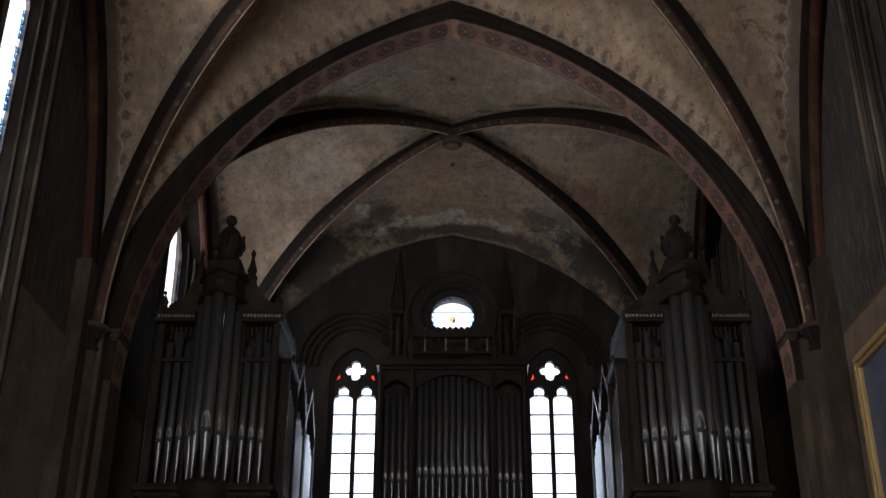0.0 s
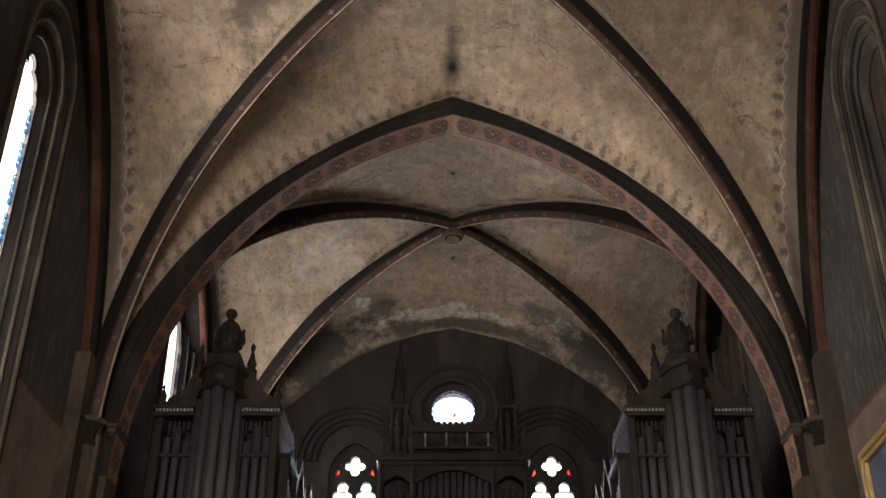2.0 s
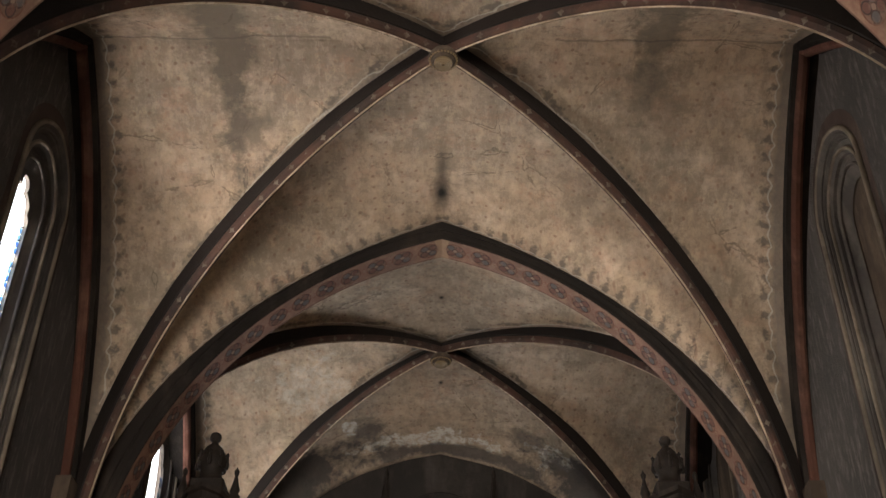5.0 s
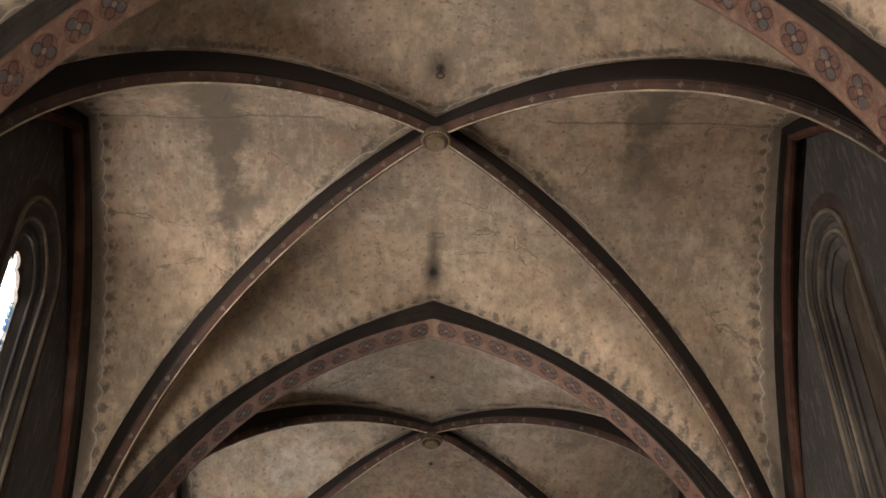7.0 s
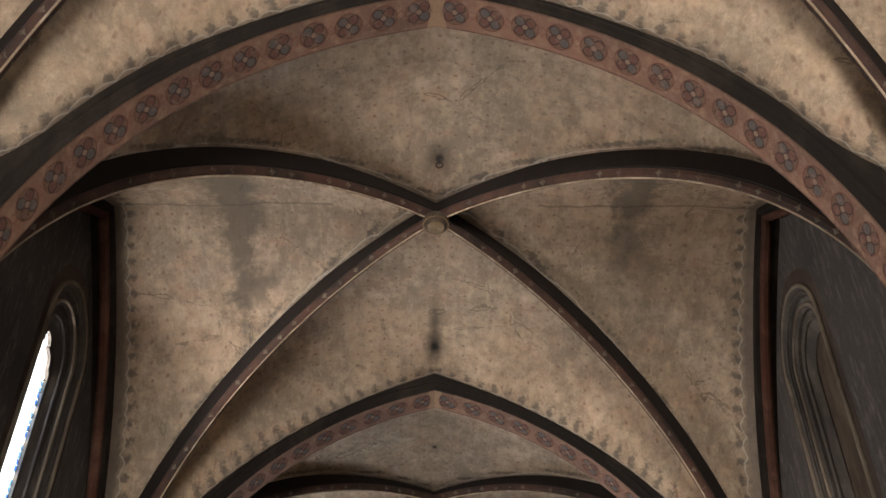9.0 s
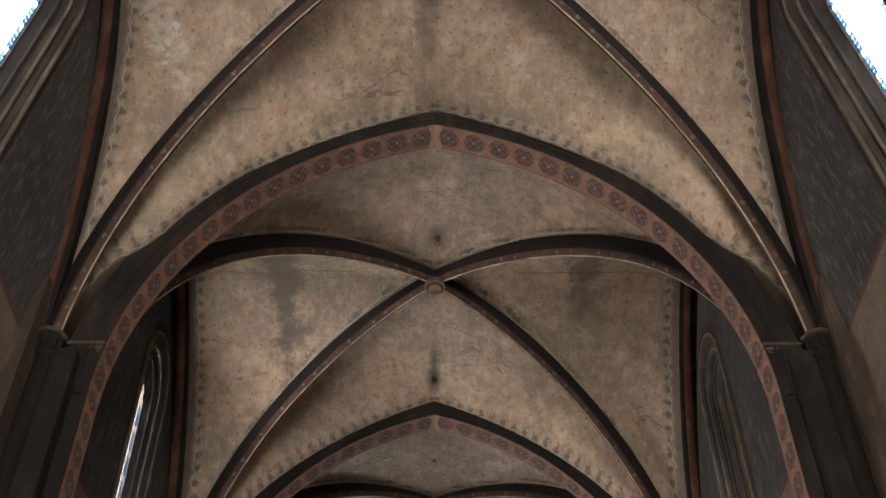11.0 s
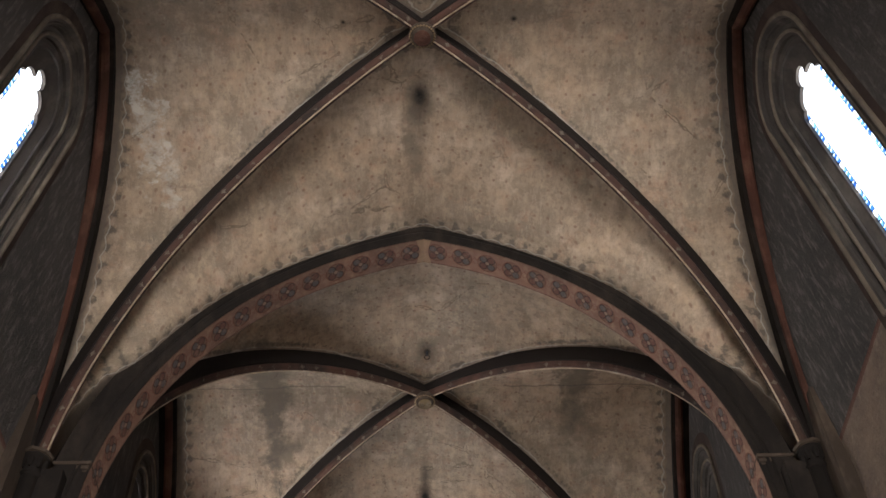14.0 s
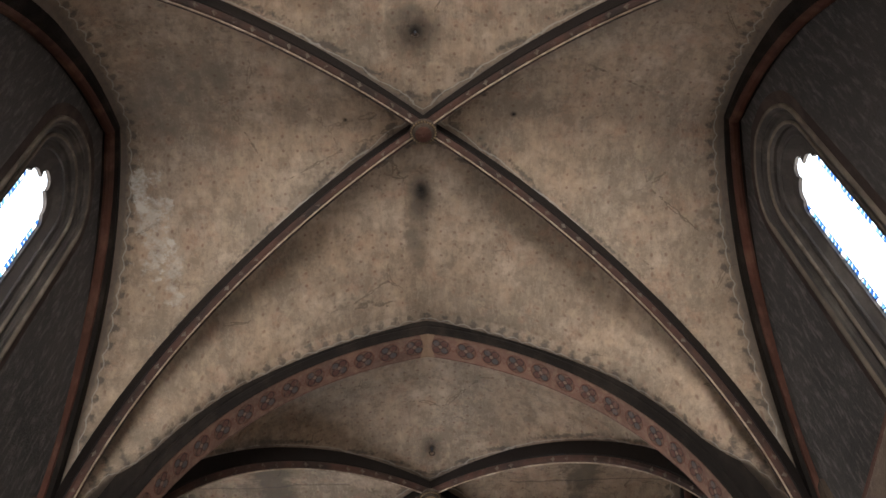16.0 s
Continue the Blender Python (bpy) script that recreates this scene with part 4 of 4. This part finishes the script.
def side_case(sx):
    ob = thing("organ_case", sx * 3.72, 19.0, 3.0, "dark oak organ tower case with onion finial and tin pipes", "organ", "flanking organ cases")
    bm = solid()
    box(bm, -0.97, 0.4, 0, 0.97, 1.5, 5.2, 0.02)
    part("body", bm, WOOD, ob)
    bm = solid()
    box(bm, -0.97, 0.0, 0, 0.97, 1.5, 2.32, 0.02)
    for x0 in (-0.86, 0.42):
        box(bm, x0, -0.03, 0.4, x0 + 0.44, 0.02, 2.1, 0.02)
    part("plinth", bm, WOOD, ob)
    for z0, z1, o in ((2.3, 2.38, 0.04), (2.38, 2.46, 0.09), (2.46, 2.5, 0.06)):
        bm = solid()
        box(bm, -0.97 - o, -o, z0, 0.97 + o, 0.5, z1, 0.012)
        part("moulding", bm, WOOD, ob)
    bm = solid()
    lathe(bm, [(0.05, 1.75), (0.16, 1.85), (0.22, 2.0), (0.36, 2.2), (0.44, 2.36), (0.46, 2.45), (0.42, 2.52)], 16, 0, 0.16)
    part("corbel", bm, WOOD, ob, "rounded carved corbel", smooth=True)
    for k in range(5):
        a = radians(-160 + k * 35)
        big = 0.1 if k == 2 else 0.088
        organ_pipe(ob, 0.31 * math.cos(a), 0.2 + 0.36 * math.sin(a), big, 2.56, 3.22 + 0.03 * (2 - abs(k - 2)), 5.3 + 0.22 * (2 - abs(k - 2)), (a + math.pi / 2) * 0.9)
    for side in (-1, 1):
        for k, (dx, top) in enumerate(((0.48, 4.72), (0.63, 4.98), (0.78, 4.8))):
            organ_pipe(ob, side * dx, 0.16, 0.062, 2.55, 3.25 - 0.02 * k, top)
        bm = solid()
        box(bm, side * 0.92 - 0.06, 0.02, 2.46, side * 0.92 + 0.06, 0.4, 5.1, 0.015)
        box(bm, side * 0.39 - 0.025, 0.1, 2.46, side * 0.39 + 0.025, 0.4, 5.15, 0.01)
        part("post", bm, WOOD, ob)
        bm = solid()
        xs = sorted((side * 0.37, side * 1.03))
        box(bm, xs[0], -0.05, 5.1, xs[1], 1.5, 5.17, 0.01)
        box(bm, xs[0], -0.09, 5.21, xs[1], 1.5, 5.27, 0.015)
        part("cornice", bm, WOOD, ob)
        bm = solid()
        for k in range(11):
            x = side * (0.41 + k * 0.055)
            box(bm, x - 0.016, -0.075, 5.165, x + 0.016, 0.0, 5.21)
        tagged(part("dentil_band", bm, LIP, ob, "pale dentil band"), kind="stuff")
        bm = solid()
        box(bm, xs[0], 0.06, 4.46, xs[1] - 0.1 if side > 0 else xs[1], 0.1, 4.52, 0.008)
        part("rail", bm, WOOD, ob)
        # carved pierced screen behind the pipe tops
        bm = solid()
        n = 7
        for k in range(n):
            x = side * (0.42 + k * 0.075)
            box(bm, x - 0.028, 0.2, 4.85 + 0.1 * math.sin(k * 1.3), x + 0.028, 0.24, 5.12, 0.012)
        part("carved_screen", bm, WOOD, ob)
        # raking gable from cornice to turret
        bm = solid()
        poly = [(side * 0.93, 5.27), (side * 0.86, 5.45), (side * 0.62, 5.62), (side * 0.5, 5.9), (side * 0.22, 6.1), (side * 0.22, 5.27)]
        grid(bm, [[(a, 0.12, b) for a, b in poly], [(a, 0.3, b) for a, b in poly]], True)
        for yy in (0.12, 0.3):
            bm.faces.new([bm.verts.new((a, yy, b)) for a, b in poly])
        part("gable", bm, WOOD, ob)
        bm = solid()
        lathe(bm, [(0.05, 5.8), (0.09, 5.88), (0.1, 5.98), (0.06, 6.02), (0.085, 6.08), (0.05, 6.2), (0.025, 6.33), (0.04, 6.37), (0.045, 6.41), (0.02, 6.45), (0.003, 6.49)], 10, side * 0.42, 0.2)
        part("finial", bm, WOOD, ob, smooth=True)
        bm = solid()
        pinnacle(bm, side * 0.92, 0.05, 5.27, 5.68, 0.09)
        part("pinnacle", bm, WOOD, ob)
    # prow-shaped cap over the tower
    for z0, z1, w, d in ((5.55, 5.62, 0.5, 0.34), (5.62, 5.92, 0.43, 0.26), (5.92, 6.0, 0.5, 0.33)):
        bm = solid()
        plan = [(-w, 0.32), (-w * 0.55, -d * 0.55), (0, -d), (w * 0.55, -d * 0.55), (w, 0.32)]
        grid(bm, [[(a, b, z0 - 0.12 * abs(a) / w) for a, b in plan], [(a, b, z1 - 0.12 * abs(a) / w) for a, b in plan]], True)
        for zz in (z0, z1):
            bm.faces.new([bm.verts.new((a, b, zz - 0.12 * abs(a) / w)) for a, b in plan])
        part("canopy", bm, WOOD, ob)
    bm = solid()
    box(bm, -0.27, -0.06, 5.9, 0.27, 0.46, 6.2, 0.03)
    part("turret_base", bm, WOOD, ob)
    bm = solid()
    lathe(bm, [(0.25, 6.18), (0.19, 6.24), (0.18, 6.42), (0.24, 6.47), (0.255, 6.58), (0.235, 6.63), (0.2, 6.7), (0.13, 6.83), (0.06, 6.9), (0.05, 6.94)], 12, 0, 0.2)
    part("dome", bm, WOOD, ob, "onion-shaped turned dome", smooth=True)
    bm = solid()
    for k in range(8):
        a = 2 * math.pi * k / 8
        lathe(bm, [(0.03, 6.44), (0.045, 6.5), (0.02, 6.66), (0.035, 6.7), (0.004, 6.74)], 6, 0.235 * math.cos(a), 0.2 + 0.235 * math.sin(a))
    tagged(part("crockets", bm, WOOD, ob), kind="stuff")
    bm = solid()
    lathe(bm, [(0.03, 6.92), (0.085, 6.96), (0.1, 7.02), (0.08, 7.08), (0.01, 7.12)], 12, 0, 0.2)
    part("knob", bm, WOOD, ob, smooth=True)
    # pipes on the flank that faces the nave
    for k in range(6):
        organ_pipe(ob, -sx * 1.04, 0.55 + k * 0.15, 0.052, 2.0, 2.5, 4.35 - 0.05 * k, -sx * math.pi / 2)
    bm = solid()
    for yy in (0.44, 1.46):
        box(bm, *sorted((-sx * 0.95, -sx * 1.12))[:1], yy - 0.04, 2.0, sorted((-sx * 0.95, -sx * 1.12))[1], yy + 0.04, 4.6, 0.01)
    box(bm, *sorted((-sx * 0.95, -sx * 1.14))[:1], 0.4, 4.55, sorted((-sx * 0.95, -sx * 1.14))[1], 1.5, 4.65, 0.01)
    part("flank_frame", bm, WOOD, ob)


for sx in (-1, 1):
    side_case(sx)


def rear_case(sx):
    """Lower case behind each tower, with gabled bays of pipes towards the nave."""
    ob = thing("organ_swell_case", sx * 3.95, 20.6, 3.0, "long dark oak organ case with gabled pipe bays", "organ", "rear organ cases")
    bm = solid()
    box(bm, -0.95, 0.0, 0, 0.95, 4.6, 5.0, 0.02)
    part("body", bm, WOOD, ob)
    x = -sx * 1.0
    for b in range(3):
        y0 = 0.15 + b * 1.5
        bm = solid()
        xs = sorted((x - sx * 0.08, x + sx * 0.06))
        for yy in (y0, y0 + 1.38):
            box(bm, xs[0], yy - 0.045, 0.5, xs[1], yy + 0.045, 5.3, 0.01)
        box(bm, xs[0], y0, 2.2, xs[1], y0 + 1.38, 2.32, 0.01)
        part("bay_frame", bm, WOOD, ob)
        bm = solid()
        peak = [(y0 - 0.05, 4.95), (y0 + 0.69, 5.85), (y0 + 1.43, 4.95), (y0 + 1.43, 4.8), (y0 + 0.69, 5.68), (y0 - 0.05, 4.8)]
        for xx in xs:
            for q in ((0, 1, 4, 5), (1, 2, 3, 4)):
                bm.faces.new([bm.verts.new((xx, *peak[k])) for k in q])
        grid(bm, [[(xs[0], a, b2) for a, b2 in peak], [(xs[1], a, b2) for a, b2 in peak]], True)
        part("gable", bm, WOOD, ob)
        bm = solid()
        pinnacle(bm, x, y0, 5.3, 5.85, 0.1)
        part("pinnacle", bm, WOOD, ob)
        for k in range(7):
            organ_pipe(ob, x - sx * 0.0, y0 + 0.18 + k * 0.17, 0.055, 2.36, 2.9, 4.55 + 0.1 * (3 - abs(k - 3)), -sx * math.pi / 2)


for sx in (-1, 1):
    rear_case(sx)


def main_case():
    ob = thing("organ_main_case", 0, 24.0, 3.0, "dark gothic oak organ case with tall pipes, balustrade and spires", "organ")
    bm = solid()
    box(bm, -1.42, 0.35, 0, 1.42, 1.5, 6.2, 0.02)
    part("body", bm, WOOD, ob)
    bm = solid()
    box(bm, -1.48, -0.02, 0, 1.48, 1.5, 3.1, 0.02)
    part("plinth", bm, WOOD, ob)
    for x in (-1.45, -0.8, 0.8, 1.45):
        bm = solid()
        box(bm, x - 0.055, -0.04, 3.0, x + 0.055, 0.4, 6.15, 0.012)
        lathe(bm, [(0.03, 3.0), (0.03, 6.1)], 8, x, -0.06)
        part("post", bm, WOOD, ob)
    for k in range(11):
        x = (k - 5) * 0.132
        organ_pipe(ob, x, 0.12, 0.058, 3.1, 3.95, round(5.72 + 0.26 * math.cos((k - 5) / 5 * 1.3), 2))
    for side in (-1, 1):
        for k in range(4):
            organ_pipe(ob, side * (0.92 + k * 0.135), 0.14, 0.05, 3.1, 3.85, round(5.55 + 0.12 * math.sin(k * 1.05), 2))
    # arched heads over the pipe flats
    for x0, x1, rise in ((-0.75, 0.75, 0.28), (-1.4, -0.85, 0.16), (0.85, 1.4, 0.16)):
        bm = solid()
        n = 14
        arc = [(x0 + (x1 - x0) * k / n, 5.72 + rise * math.sin(math.pi * k / n)) for k in range(n + 1)]
        rows = [[(a, yy, b) for a, b in arc] for yy in (0.0, 0.1)]
        grid(bm, rows)
        for yy in (0.0, 0.1):
            grid(bm, [[(a, yy, b) for a, b in arc], [(a, yy, 6.1) for a, b in arc]])
        part("arched_head", bm, WOOD, ob)
    for z0, z1, o in ((6.08, 6.16, 0.04), (6.16, 6.25, 0.1), (6.25, 6.3, 0.07)):
        bm = solid()
        box(bm, -1.45 - o, -0.02 - o, z0, 1.45 + o, 1.5, z1, 0.012)
        part("cornice", bm, WOOD, ob)
    bm = solid()
    box(bm, -0.85, 0.0, 6.44, 0.85, 0.12, 6.5, 0.01)
    box(bm, -0.85, 0.0, 6.8, 0.85, 0.12, 6.98, 0.015)
    part("balustrade_rail", bm, WOOD, ob)
    for k in range(11):
        bm = solid()
        lathe(bm, [(0.02, 6.49), (0.024, 6.55), (0.014, 6.62), (0.022, 6.74), (0.02, 6.8)], 8, (k - 5) * 0.142, 0.06)
        part("baluster", bm, LIP if k % 3 == 1 else WOOD, ob)
    bm = solid()
    for k in range(12):
        lathe(bm, [(0.045, 6.97), (0.05, 7.0), (0.035, 7.04), (0.004, 7.06)], 8, (k - 5.5) * 0.12, 0.06)
    part("cresting", bm, WOOD, ob)
    for x in (-1.45, -0.85, 0.85, 1.45):
        bm = solid()
        pinnacle(bm, x, 0.02, 6.3, 7.05, 0.085)
        part("pinnacle", bm, WOOD, ob)
    for side in (-1, 1):
        cx = side * 1.13
        bm = solid()
        box(bm, cx - 0.2, 0.1, 6.3, cx + 0.2, 0.5, 6.45, 0.015)
        for dx, dy in itertools.product((-0.15, 0.15), (0.15, 0.45)):
            box(bm, cx + dx - 0.03, dy - 0.03, 6.4, cx + dx + 0.03, dy + 0.03, 7.4, 0.008)
        lathe(bm, [(0.06, 6.4), (0.06, 7.4)], 8, cx, 0.3)
        part("lantern", bm, WOOD, ob)
        bm = solid()
        box(bm, cx - 0.22, 0.08, 7.36, cx + 0.22, 0.52, 7.45, 0.02)
        lathe(bm, [(0.14, 7.44), (0.03, 8.75), (0.05, 8.8), (0.05, 8.86), (0.006, 9.02)], 8, cx, 0.3)
        spire = part("spire", bm, WOOD, ob, "slender open spire")
        for k in range(8):
            bm = solid()
            a = 2 * math.pi * (k + 0.5) / 8
            p0, p1 = Vector((cx + 0.2 * math.cos(a), 0.3 + 0.2 * math.sin(a), 7.44)), Vector((cx + 0.03 * math.cos(a), 0.3 + 0.03 * math.sin(a), 8.76))
            side_v = Vector((-math.sin(a), math.cos(a), 0)) * 0.016
            out_v = Vector((math.cos(a), math.sin(a), 0.1)) * 0.02
            grid(bm, [[p0 - side_v - out_v, p0 - side_v + out_v, p0 + side_v + out_v, p0 + side_v - out_v], [p1 - side_v * 0.5, p1 - side_v * 0.5 + out_v * 0.5, p1 + side_v * 0.5 + out_v * 0.5, p1 + side_v * 0.5]], True)
            part("spire_rib", bm, WOOD, spire)
        for dx in (-0.17, 0.17):
            bm = solid()
            pinnacle(bm, cx + dx, 0.12, 7.3, 7.75, 0.06)
            part("pinnacle", bm, WOOD, ob)


main_case()

# ---- small things ----
PY, PZ = 14.6, 3.45
pt = thing("framed_painting", WX, PY, PZ, "large dark canvas in a stepped gilt wooden frame", "painting")
bm = solid()
for o, d in ((0.0, 0.05), (0.05, 0.09), (0.13, 0.06), (0.17, 0.08)):
    w = 0.05 if o != 0.05 else 0.08
    for y0, y1, z0, z1 in ((-1.85 + o, 1.85 - o, 3.11 - o - w, 3.11 - o), (-1.85 + o, 1.85 - o, o, o + w), (-1.85 + o, -1.85 + o + w, o + w, 3.11 - o - w), (1.85 - o - w, 1.85 - o, o + w, 3.11 - o - w)):
        box(bm, -d, y0, z0, 0.0, y1, z1, 0.008)
part("frame", bm, GOLD, pt, "stepped gilt frame")
bm = solid()
box(bm, -0.03, -1.65, 0.2, -0.01, 1.65, 2.91)
part("canvas", bm, CANVAS, pt, "dark blue and red painted canvas")


def ceiling_hook(x, y):
    ob = thing("ceiling_hook", x, y, 13.3, "small iron lamp ring hanging from a sooty hole", "hook", "hooks in the vault")
    bm = solid()
    path = [Vector((0.05 * math.cos(a), 0, -0.08 + 0.06 * math.sin(a))) for a in (2 * math.pi * k / 14 for k in range(15))]
    frames = [(Vector((math.cos(2 * math.pi * k / 14), 0, math.sin(2 * math.pi * k / 14))), Vector((0, 1, 0))) for k in range(15)]
    sweep(bm, path, frames, [(0.012 * math.cos(b), 0.012 * math.sin(b)) for b in (2 * math.pi * k / 6 for k in range(6))], True, False)
    part("ring", bm, STONE, ob)
    bm = solid()
    lathe(bm, [(0.02, -0.03), (0.02, 0.14)], 8)
    part("shank", bm, LEAD, ob)


for hx, hy in ((-0.1, 3.8), (0.05, 12.45)):
    ceiling_hook(hx, hy)
